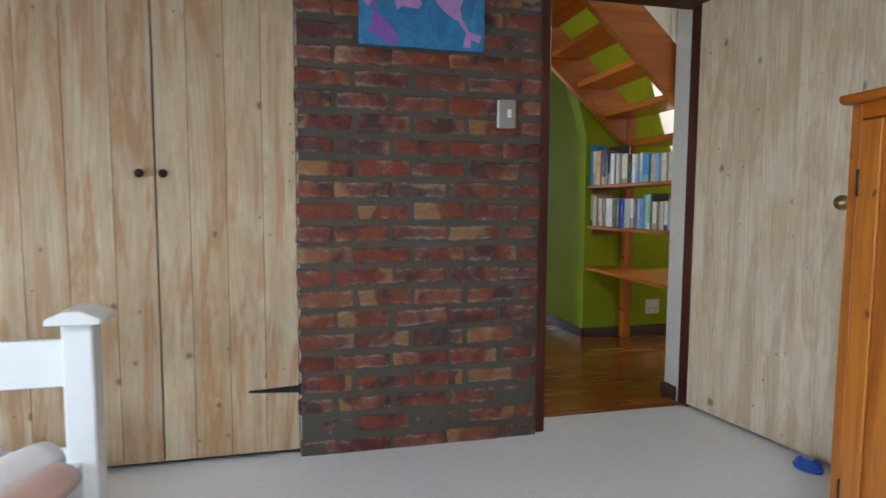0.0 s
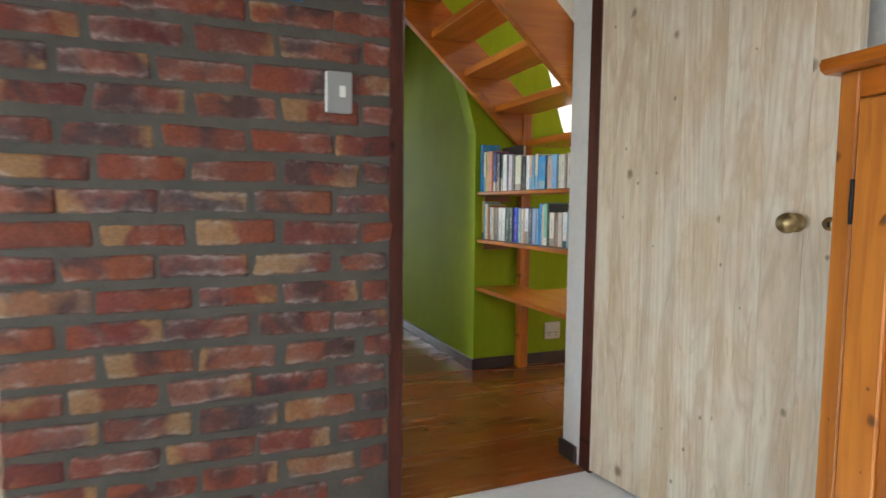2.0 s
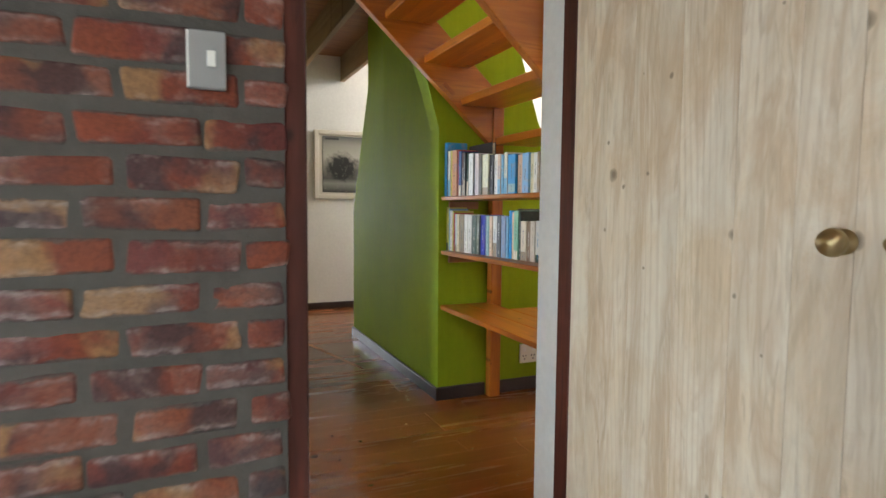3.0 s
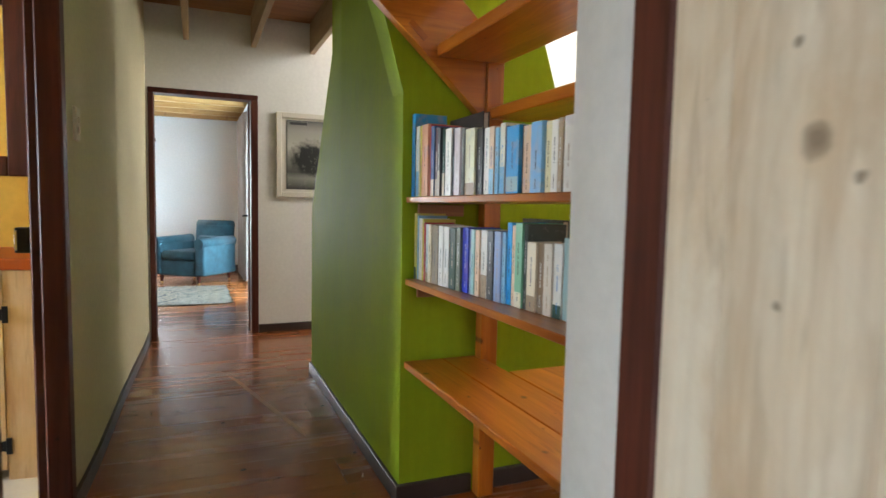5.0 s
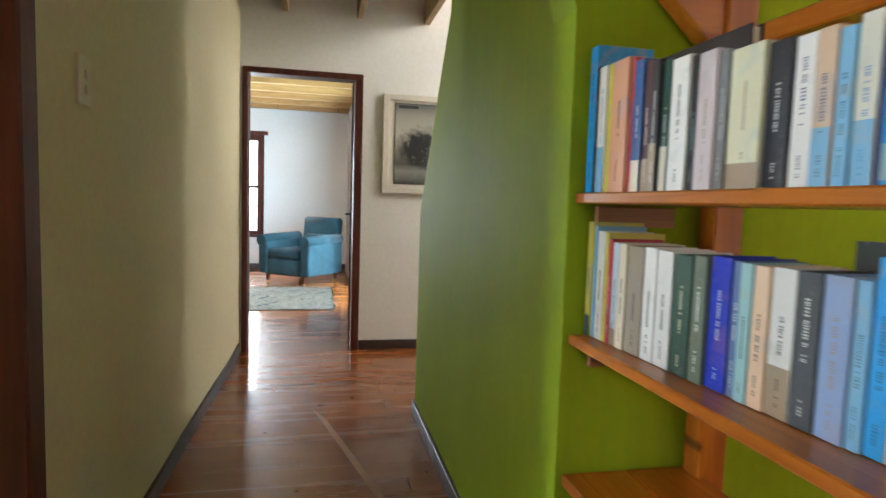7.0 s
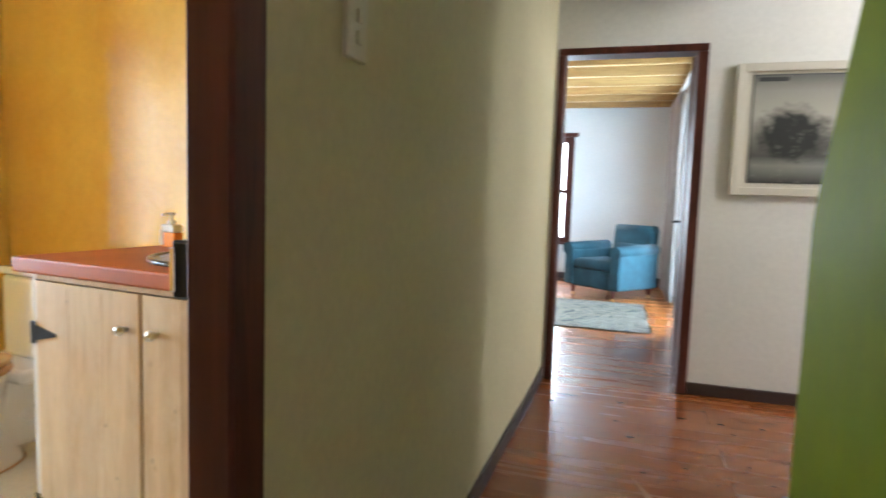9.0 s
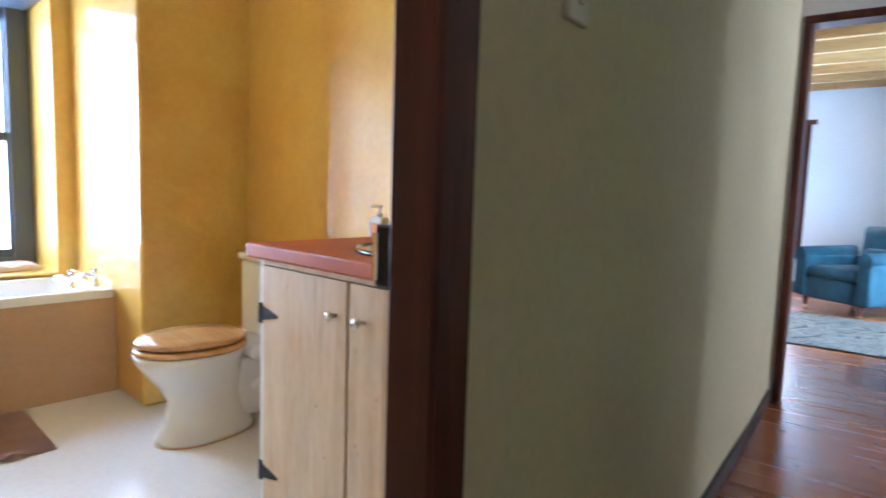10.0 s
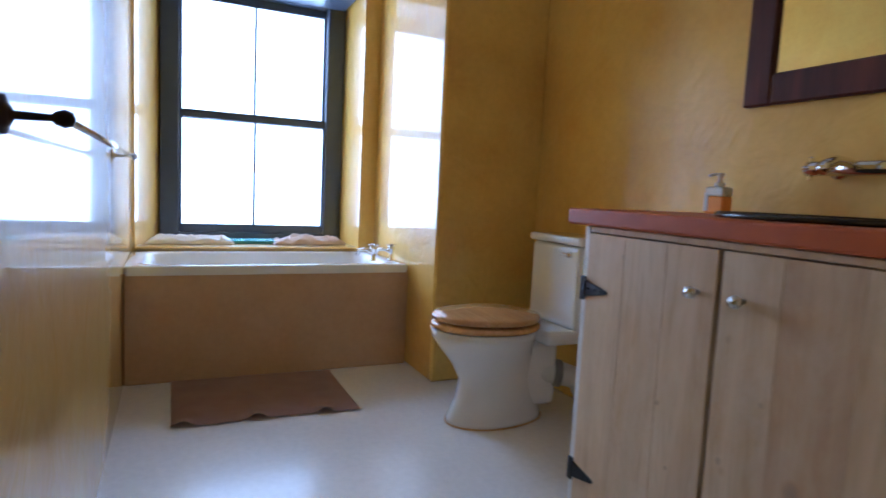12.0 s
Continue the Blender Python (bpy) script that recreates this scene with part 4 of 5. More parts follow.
part("string", prism(to_local(string_outline(3.372, 1.462, 1.72, 0.34)), "y", 0.035, 0.085, 0.003), M_PINE_X, stair)
part("string", prism(to_local(string_outline(3.372, 1.462, 1.72, 0.34)), "y", -0.85, -0.80, 0.003), M_PINE_X, stair)
for i in range(7):
    x, z = 3.37 - 0.2215 * i, 1.528 + 0.2085 * i
    tm = mesh_of("tread", slab(0.0, 0.27, -0.413, 0.413, -0.042, 0.0, 0.004), M_PINE_Y)
    piece("tread", tm, stair, pose(x - 3.4, -0.385, z))
part("newel", slab(-0.045, 0.025, 0.022, 0.078, 0.0, 1.76, 0.003), M_PINE_Z, stair)
part("newel", slab(-0.045, 0.025, -0.836, -0.774, 0.0, 1.78, 0.003), M_PINE_Z, stair)
part("baluster", slab(-0.27, -0.21, -0.905, -0.853, 1.70, 3.1, 0.003), M_PINE_Z, stair)
part("bracket", prism([(-0.36, 1.80), (-0.30, 1.745), (-0.285, 1.76), (-0.345, 1.815)], "y", 0.03, 0.09), M_PINE_X, stair)

shelf = thing("bookshelf", 3.06, 4.19, 0, "varnished pine bookshelf built under the stairs", "bookshelf")
for z, depth in ((1.184, 0.25), (0.876, 0.25)):
    part("shelf", slab(0.0, depth, -1.21, -0.002, -0.022, 0.0, 0.003), M_PINE_Y, shelf, "", pose(0, 0, z, -0.35))
    part("bracket", slab(0.045, depth - 0.02, -0.020, -0.004, z - 0.070, z - 0.026, 0.002), M_CEILBOARD, shelf, "brown wooden shelf bearer")
for a, b in ((0.0, 0.155), (0.158, 0.314)):
    part("shelf", slab(a, b, -1.21, -0.002, 0.534, 0.560, 0.003), M_PINE_Y, shelf)
part("shelf", slab(0.317, 0.70, -1.21, -0.25, 0.534, 0.560, 0.003), M_PINE_Y, shelf)
part("bearer", slab(0.30, 0.70, -0.262, -0.236, 0.47, 0.529, 0.002), M_PINE_X, shelf)

SPINE = {}


def spine_material(c):
    key = tuple(round(v, 3) for v in c)
    if key not in SPINE:
        k = Nodes("book_cover", 0.40, coat=0.08)
        v = k.coords(spread=19.0)
        art, wear = k.noise(v, 16, 3, 0.5, 0.8), k.noise(v, 70, 4, 0.7)
        other = tuple(min(0.75, 0.55 * q + 0.12) for q in (c[2], c[1], c[0])) if max(c) - min(c) > 0.12 else tuple(0.6 * q for q in c)
        col = k.mix(k.ramp(art, [(0.56, grey(0)), (0.66, grey(0.26))]), c, other)
        k.colour(k.mix(k.ramp(wear, [(0.60, grey(0)), (0.75, grey(0.3))]), col, (0.5, 0.47, 0.42)))
        SPINE[key] = k.m
    return SPINE[key]


def book(y_hi, width, height, depth, c, shelf_z, x_front, bar=None, tilt=0.0, band=None):
    ob = thing("book", x_front, y_hi - width / 2, shelf_z, "paperback book standing upright on the pine shelf", "book", group="books under the stairs")
    ob.matrix_world = pose(x_front, y_hi - width / 2, shelf_z + 0.001, tilt, 0, 0)
    w = width - 0.0012
    cover = bmesh.new()
    cube(cover, 0.0, 0.0022, -w / 2, w / 2, 0, height, 0.0007)
    cube(cover, 0.0022, depth, -w / 2, -w / 2 + 0.0012, 0, height)
    cube(cover, 0.0022, depth, w / 2 - 0.0012, w / 2, 0, height)
    part("cover", cover, spine_material(c), ob)
    part("page_block", slab(0.0024, depth - 0.003, -w / 2 + 0.0014, w / 2 - 0.0014, 0.002, height - 0.004), M_PAGES, ob)
    if bar is not None and width > 0.012:
        ink = (M_INK if sum(c) > 0.75 else M_PALEINK) if rnd.random() < 0.7 else spine_material(rnd.choice((NV, TAN, BL)) if sum(c) > 0.75 else rnd.choice((YEL, CR, TUR)))
        for nm, lo, hi, wide in (("title", bar[0], bar[1], min(0.10, 0.0034 / w)), ("author", 0.07, 0.07 + rnd.uniform(0.08, 0.2), min(0.07, 0.0026 / w))):
            bm, zz = bmesh.new(), height * lo
            while zz < height * hi:
                step = rnd.uniform(0.0022, 0.0048)
                if rnd.random() < 0.85:
                    cube(bm, -0.0004, 0.0, -w * wide * rnd.uniform(0.6, 1), w * wide * rnd.uniform(0.6, 1), zz, zz + step * 0.62)
                zz += step
            tagged(part(nm, bm, ink, ob), kind="stuff")
        if band is not None:
            part("band", slab(-0.0002, 0.0, -w * 0.49, w * 0.49, height * band[0], height * band[1]), spine_material(band[2]), ob)
    return ob


W, CR, BL, LB, DK, NV = (0.74, 0.72, 0.66), (0.70, 0.61, 0.45), (0.02, 0.21, 0.50), (0.20, 0.42, 0.58), (0.022, 0.022, 0.026), (0.02, 0.035, 0.12)
SAL, YEL, GRY, GRN, TAN, TUR = (0.62, 0.30, 0.17), (0.62, 0.52, 0.08), (0.22, 0.22, 0.21), (0.02, 0.06, 0.04), (0.33, 0.24, 0.15), (0.30, 0.50, 0.48)
SKY, IVY, MAR, RED, PCH, OLV = (0.008, 0.25, 0.52), (0.62, 0.60, 0.48), (0.06, 0.02, 0.03), (0.42, 0.04, 0.05), (0.66, 0.46, 0.30), (0.10, 0.12, 0.08)
# thickness, height (mm) and cover, from the green wall towards the doorway
UPPER = ((32, 302, SKY), (14, 256, DK), (30, 252, W), (18, 252, YEL), (60, 252, SAL), (9, 248, RED), (31, 240, (0.03, 0.10, 0.24)), (24, 232, MAR), (23, 228, DK), (23, 224, GRN), (50, 220, W), (20, 216, DK),
         (44, 214, (0.60, 0.51, 0.50)), (20, 208, GRY), (68, 204, (0.66, 0.63, 0.42)), (41, 198, DK), (34, 196, W), (30, 196, PCH), (21, 190, LB), (30, 200, IVY), (9, 190, NV), (69, 186, SKY), (6, 184, DK),
         (41, 180, PCH), (54, 184, (0.18, 0.40, 0.64)), (27, 180, (0.62, 0.57, 0.34)), (30, 180, W), (20, 182, TAN), (40, 184, W), (24, 186, IVY), (24, 188, TAN), (34, 190, CR), (14, 188, GRY), (24, 188, DK), (30, 160, (0.30, 0.46, 0.04)), (16, 180, TAN), (28, 184, CR), (26, 184, W))
LOWER = ((24, 246, YEL), (12, 238, LB), (32, 228, W), (14, 226, YEL), (14, 214, RED), (24, 208, (0.52, 0.58, 0.62)), (28, 208, CR), (56, 206, (0.36, 0.29, 0.21)), (40, 207, W), (46, 205, W), (50, 202, GRN), (34, 205, OLV),
         (46, 207, (0.01, 0.03, 0.36)), (20, 204, (0.08, 0.13, 0.26)), (24, 203, TUR), (30, 202, PCH), (42, 203, W), (38, 203, (0.06, 0.065, 0.07)), (42, 203, (0.22, 0.30, 0.46)), (20, 202, LB), (26, 230, (0.02, 0.31, 0.66)),
         (19, 223, PCH), (38, 230, (0.18, 0.42, 0.26)), (20, 228, (0.035, 0.050, 0.042)), (45, 182, CR), (31, 182, (0.22, 0.14, 0.08)), (38, 183, (0.60, 0.52, 0.42)), (38, 185, W), (51, 200, (0.36, 0.54, 0.55)), (18, 198, (0.05, 0.08, 0.06)))
rnd = random.Random(5)


def set_back(y, lower):
    """How far the front of a row of books stands behind the shelf's edge."""
    u = (4.18 - y) / 1.15
    return 3.07 + (0.026 + 0.075 * u if lower else 0.008 + 0.100 * u)


for rows, z, lower in ((UPPER, 1.184, False), (LOWER, 0.876, True)):
    y = 4.186
    for w, h, c in rows:
        if y - w / 1000 < 2.985:
            break
        lo = rnd.uniform(0.3, 0.42)
        band = (0.0, rnd.uniform(0.15, 0.4), rnd.choice((CR, LB, TAN, W, GRN))) if rnd.random() < 0.3 else None
        if c is SKY and w == 69:
            band = (0.04, 0.26, (0.20, 0.36, 0.40))
        ob = book(y, w / 1000 * 0.975, h / 1000, rnd.uniform(0.105, 0.13), tuple(min(1.0, v * q) for v, q in zip(c, [rnd.uniform(0.9, 1.08)] * 3)), z + (4.19 - y) * 0.0061 + 0.0008, set_back(y, lower) + rnd.uniform(-0.003, 0.004), (lo, lo + rnd.uniform(0.25, 0.45)), 0.0, band)
        if w == 30 and h == 160:
            for q in range(4):
                part("stripe", slab(-0.0006, 0.0, -0.0143, 0.0143, 0.012 + 0.038 * q, 0.030 + 0.038 * q), spine_material((0.03, 0.28, 0.20)), ob, "teal stripe")
        y -= w / 1000

# a black slip case with three book backs, turned a little on the shelf
trio = thing("book_set", 3.190, 3.232, 0.8835, "three black paperbacks as one set on the pine shelf", "book", group="books under the stairs")
trio.matrix_world = pose(3.190, 3.232, 0.8835, 0, 0, 16)
for i, ring in enumerate(((0.40, 0.36, 0.10), (0.45, 0.04, 0.06), (0.03, 0.22, 0.13))):
    y0 = -0.037 * i
    cover = slab(0.0, 0.003, y0 - 0.0362, y0 - 0.0006, 0, 0.180, 0.001)
    cube(cover, 0.003, 0.125, y0 - 0.0362, y0 - 0.035, 0, 0.180)
    cube(cover, 0.003, 0.125, y0 - 0.0018, y0 - 0.0006, 0, 0.180)
    back = part("cover", cover, spine_material(DK), trio)
    part("page_block", slab(0.0032, 0.122, y0 - 0.0345, y0 - 0.0022, 0.002, 0.176), M_PAGES, trio)
    part("ring_mark", tube([(-0.0004, y0 - 0.0185 + 0.0105 * math.cos(0.2618 * q), 0.104 + 0.0095 * math.sin(0.2618 * q)) for q in range(25)], 0.0011, 6), spine_material(ring), back)
    lines = bmesh.new()
    for z0, z1, half in ((0.152, 0.166, 0.0085), (0.143, 0.145, 0.0145), (0.137, 0.139, 0.0130), (0.131, 0.133, 0.0110), (0.060, 0.062, 0.0150), (0.055, 0.0565, 0.0120), (0.040, 0.042, 0.0075), (0.036, 0.038, 0.0075), (0.032, 0.034, 0.0070), (0.028, 0.030, 0.0070)):
        cube(lines, -0.0005, 0.0, y0 - 0.0185 - half, y0 - 0.0185 + half, z0, z1)
    tagged(part("title_lines", lines, M_SWITCHGREY, back), kind="stuff")
album = thing("album", 3.225, 4.03, 1.187, "large dark album standing behind the paperbacks", "book")
part("cover", boxes([(0, 0.003, -0.14, 0.14, 0, 0.285), (0.02, 0.023, -0.14, 0.14, 0, 0.285)]), M_BAG, album)
part("page_block", slab(0.004, 0.019, -0.136, 0.136, 0.004, 0.28), M_PAGES, album)
album2 = thing("album", 3.285, 3.605, 0.885, "large dark green album behind the books", "book")
part("cover", boxes([(0, 0.003, -0.11, 0.11, 0, 0.235), (0.02, 0.023, -0.11, 0.11, 0, 0.235)]), spine_material((0.022, 0.026, 0.016)), album2)
part("page_block", slab(0.004, 0.019, -0.106, 0.106, 0.004, 0.23), M_PAGES, album2)

bag = thing("gift_box", 3.50, 4.26, 1.938, "dark brown carry box with a handle and pale mark", "box")
structure("trim_ledge", slab(3.28, 3.60, 4.20, 4.34, 1.918, 1.938, 0.003), M_GREEN, "green ledge on the stair wall", "trim")
part("body", slab(-0.075, 0.075, -0.05, 0.05, 0, 0.115, 0.006), M_BAG, bag)
part("handle", tube([(-0.05, 0, 0.11), (-0.04, 0, 0.145), (0, 0, 0.158), (0.04, 0, 0.145), (0.05, 0, 0.11)], 0.005), M_BAG, bag)
part("mark", tube([(-0.02, -0.052, 0.04), (0.0, -0.052, 0.055), (0.015, -0.052, 0.045), (0.03, -0.052, 0.06)], 0.0025, 6), M_PINKMARK, bag)

so = thing("wall_socket", 3.66, 4.196, 0.165, "white double power socket on the green wall", "socket")
part("plate", slab(-0.062, 0.062, -0.012, 0, 0, 0.118, 0.003), M_PLASTIC, so)
for x, z in ((-0.03, 0.085), (0.03, 0.085)):
    part("rocker", slab(x - 0.009, x + 0.009, -0.017, -0.012, z - 0.012, z + 0.012, 0.001), M_WHITEPAINT, so)
for x, z in ((-0.04, 0.045), (-0.02, 0.045), (-0.03, 0.025), (0.02, 0.045), (0.04, 0.045), (0.03, 0.025)):
    part("pin_hole", turned([(0.005, 0), (0.005, 0.0008)], 10), M_INK, so, at=Matrix.Translation((x, -0.0122, z)) @ pose(0, 0, 0, 90))

cs = thing("light_switch", 1.915, 4.715, 1.372, "ivory plastic double light switch on the cream wall", "light switch")
part("plate", slab(0, 0.014, -0.040, 0.040, 0, 0.125, 0.003), M_CREAMPLASTIC, cs)
for z in (0.04, 0.078):
    part("rocker", slab(0.014, 0.020, -0.008, 0.008, z - 0.012, z + 0.012, 0.001), M_CREAMPLASTIC, cs)

pic = thing("framed_picture", 3.35, 7.452, 1.20, "black and white wave photograph in a pale wooden frame", "picture")
for nm, d in (("frame_side", (-0.365, -0.32, -0.018, 0.016, 0, 0.735)), ("frame_side", (0.32, 0.365, -0.018, 0.016, 0, 0.735)), ("frame_rail", (-0.32, 0.32, -0.018, 0.016, 0, 0.045)), ("frame_rail", (-0.32, 0.32, -0.018, 0.016, 0.69, 0.735))):
    part(nm, slab(*d, 0.003), M_MATBOARD, pic)
part("mount", slab(-0.32, 0.32, 0.0, 0.012, 0.045, 0.69), M_MATBOARD, pic)
part("print", slab(-0.272, 0.272, -0.003, 0.0, -0.298, 0.298), M_WAVE, pic, "grey wave print", Matrix.Translation((0, 0, 0.372)))
part("rim", boxes([(-0.278, -0.272, -0.0036, 0.0, 0.07, 0.674), (0.272, 0.278, -0.0036, 0.0, 0.07, 0.674), (-0.272, 0.272, -0.0036, 0.0, 0.07, 0.075), (-0.272, 0.272, -0.0036, 0.0, 0.669, 0.674)]), M_INK, pic)
part("caption", slab(-0.25, -0.10, -0.0042, -0.003, 0.635, 0.658), M_INK, pic)

# ---------------------------------------------------------------- bathroom things


def bath_thing(name, x, y, z, label, category, rz=0.0, group=""):
    return thing(name, x, y, z, label, category, rz, group, BATH)


# sash window in its deep reveal
win = bath_thing("window_1", -4.05, 0.0, 0.0, "dark painted sash window over the bath", "window")
tagged(win, kind="structure")
for nm, d in (("window_frame", (-0.05, 0.05, -0.275, -0.165, 0.552, 2.16)), ("window_frame", (-0.05, 0.05, 0.735, 0.853, 0.552, 2.16)), ("window_frame", (-0.05, 0.05, -0.165, 0.735, 0.552, 0.612)), ("window_frame", (-0.05, 0.05, -0.165, 0.735, 2.10, 2.16))):
    part(nm, slab(*d, 0.006), M_GLAREFRAME, win)
for z0, z1, x in ((0.612, 1.372, 0.012), (1.318, 2.10, -0.03)):
    sash = part("sash", boxes([(x - 0.016, x + 0.016, -0.165, -0.150, z0, z1), (x - 0.016, x + 0.016, 0.720, 0.735, z0, z1), (x - 0.016, x + 0.016, -0.150, 0.720, z0, z0 + 0.05), (x - 0.016, x + 0.016, -0.150, 0.720, z1 - 0.05, z1), (x - 0.010, x + 0.010, 0.274, 0.290, z0 + 0.05, z1 - 0.05)], 0.002), M_GLAREFRAME, win)
    for a, b in ((-0.150, 0.274), (0.290, 0.720)):
        p = part("pane", slab(x - 0.002, x + 0.002, a, b, z0 + 0.05, z1 - 0.05), M_GLASS, sash)
        p.visible_shadow = False
part("lintel", slab(0.05, 0.50, -0.375, 0.84, 2.10, 2.158, 0.006), M_GLAREFRAME, win, "dark timber lintel board")
structure("window_sill_bathroom", slab(-3.998, -3.52, -0.38, 0.85, 0.553, 0.567, 0.004), M_OCHRE, "plastered sill above the bath", "window sill", BATH)

# bath
tub = bath_thing("bathtub", -2.91, -0.40, 0, "white built-in bath behind an ochre plaster front", "bathtub")


def tub_shell():
    """The rim and the hollow of the bath, one skin."""
    bm = bmesh.new()
    w, l = 0.64, 1.345
    cx, cy = -w / 2, l / 2
    loops = [(0.50 * w, 0.50 * l, 0.500, 0.02), (0.50 * w, 0.50 * l, 0.536, 0.02), (0.49 * w, 0.495 * l, 0.543, 0.03), (0.425 * w, 0.45 * l, 0.543, 0.10), (0.41 * w, 0.44 * l, 0.533, 0.11), (0.36 * w, 0.40 * l, 0.30, 0.12), (0.30 * w, 0.35 * l, 0.17, 0.12), (0.22 * w, 0.28 * l, 0.15, 0.1)]
    rings = []
    for hx, hy, z, r in loops:
        ring = []
        for qx, qy, a0 in ((1, 1, 0), (-1, 1, 90), (-1, -1, 180), (1, -1, 270)):
            for k in range(7):
                a = radians(a0 + 15 * k)
                ring.append(bm.verts.new((cx + qx * (hx - r) + r * math.cos(a), cy + qy * (hy - r) + r * math.sin(a), z)))
        rings.append(ring)
    n = len(rings[0])
    for a, b in zip(rings, rings[1:]):
        for k in range(n):
            f = bm.faces.new((a[k], a[(k + 1) % n], b[(k + 1) % n], b[k]))
            f.smooth = True
    bm.faces.new(rings[-1])
    bmesh.ops.recalc_face_normals(bm, faces=bm.faces)
    return bm


part("shell", tub_shell(), M_CERAMIC, tub, "white enamel bath")
part("front_panel", slab(-0.05, -0.002, 0.0, 1.349, 0.0, 0.512, 0.006), M_TUBPANEL, tub, "ochre plaster bath front")
for i, y in enumerate((1.19, 1.30)):
    tap = part("tap", turned([(0.02, 0.543), (0.018, 0.55), (0.012, 0.56), (0.012, 0.60), (0.020, 0.61), (0.018, 0.625), (0.0001, 0.63)], 16), M_CHROME, tub, "chrome bath tap", pose(-0.13 - 0.02 * i, y, 0))
    part("handle", boxes([(-0.03, 0.03, -0.005, 0.005, 0.628, 0.638), (-0.005, 0.005, -0.03, 0.03, 0.628, 0.638)], 0.003), M_CHROME, tap)
    part("spout", tube([(0, 0, 0.59), (-0.03, -0.03, 0.605), (-0.06, -0.06, 0.60), (-0.07, -0.07, 0.57)], 0.010), M_CHROME, tap)


def lump(lx, ly, h, seed):
    """A loosely folded towel."""
    def fn(u, v):
        x, y = (u - 0.5) * lx, (v - 0.5) * ly
        edge = max(0.0, 1 - (2 * abs(u - 0.5)) ** 6) * max(0.0, 1 - (2 * abs(v - 0.5)) ** 6)
        z = h * edge ** 0.5 * (0.62 + 0.6 * noise.noise((x * 14 + seed, y * 14, seed)) + 0.4 * abs(noise.noise((x * 36, y * 30 + seed, seed)))) + 0.004
        return (x + 0.015 * noise.noise((x * 9, y * 9, seed + 3)), y + 0.02 * noise.noise((x * 9, y * 9, seed + 7)), z)
    return soft_sheet(36, 44, fn)


single("folded_towel", lump(0.20, 0.46, 0.05, 3.1), M_TOWELWHITE, "crumpled white and pink towel on the bath sill", "towel", BATH @ pose(-3.74, -0.10, 0.567), "sill towels")
single("folded_towel", lump(0.20, 0.44, 0.05, 8.4), M_TOWELPINK, "crumpled pink towel on the bath sill", "towel", BATH @ pose(-3.74, 0.58, 0.567, 0, 0, 4), "sill towels")
single("tray", slab(-0.09, 0.09, -0.16, 0.16, 0, 0.02, 0.006), M_GLASSTEAL, "flat teal tray on the bath sill", "tray", BATH @ pose(-3.78, 0.235, 0.567))


def mat_fn(u, v):
    x, y = -0.28 + 0.56 * u, -0.365 + 0.73 * v
    front = max(0.0, (u - 0.86) / 0.14)
    curl = 0.022 * front * max(0.0, math.sin(v * 17.0 + 0.6)) ** 3
    return (x + 0.02 * (v - 0.4) + 0.006 * math.sin(v * 9), y, 0.006 + curl + 0.002 * noise.noise((x * 12, y * 12, 0.2)))


single("bath_mat", soft_sheet(40, 60, mat_fn, 0.005), M_TOWELBROWN, "brown towelling mat on the floor before the bath", "bath mat", BATH @ pose(-2.625, 0.16, 0.0))

# toilet
wc = bath_thing("toilet", -2.085, 1.0, 0, "white ceramic toilet with a varnished wooden seat", "toilet")


def wc_pan():
    """Foot, waist and bowl as one shape, egg-shaped in plan."""
    bm = bmesh.new()
    rows = [(0.0, 0.128, 0.182, 0.27, 0.0), (0.02, 0.125, 0.179, 0.265, 0.0), (0.10, 0.104, 0.148, 0.235, 0.005), (0.18, 0.096, 0.138, 0.22, 0.005), (0.25, 0.112, 0.17, 0.21, 0.0), (0.31, 0.150, 0.215, 0.20, -0.005), (0.36, 0.176, 0.245, 0.21, -0.01), (0.395, 0.183, 0.253, 0.22, -0.01)]
    rings = []
    for z, wx, front, back, dy in rows:
        ring = []
        for k in range(36):
            a = 2 * math.pi * k / 36
            c, s = math.cos(a), math.sin(a)
            ring.append(bm.verts.new((wx * c, dy + (back if s > 0 else front) * s * (1.0 if s < 0 else 0.95), z)))
        rings.append(ring)
    for a, b in zip(rings, rings[1:]):
        for k in range(36):
            f = bm.faces.new((a[k], a[(k + 1) % 36], b[(k + 1) % 36], b[k]))
            f.smooth = True
    bm.faces.new(rings[0])
    bm.faces.new(rings[-1])
    cube(bm, -0.17, 0.17, 0.16, 0.44, 0.335, 0.395, 0.025, 3)
    cube(bm, -0.07, 0.07, 0.12, 0.30, 0.05, 0.34, 0.03, 3)
    bmesh.ops.recalc_face_normals(bm, faces=bm.faces)
    return bm


def egg(z0, z1, wx, front, back, r):
    bm = bmesh.new()
    rings = []
    for z, g in ((z0, -r), (z0 + r * 0.4, -r * 0.25), ((z0 + z1) / 2, 0), (z1 - r * 0.4, -r * 0.25), (z1, -r), (z1 + 0.003, -wx * 0.55)):
        rings.append([bm.verts.new(((wx + g) * math.cos(2 * math.pi * k / 40), ((back + g) if k < 20 else (front + g)) * math.sin(2 * math.pi * k / 40), z)) for k in range(40)])
    for a, b in zip(rings, rings[1:]):
        for k in range(40):
            f = bm.faces.new((a[k], a[(k + 1) % 40], b[(k + 1) % 40], b[k]))
            f.smooth = True
    bm.faces.new(rings[0])
    bm.faces.new(rings[-1])
    bmesh.ops.recalc_face_normals(bm, faces=bm.faces)
    return bm


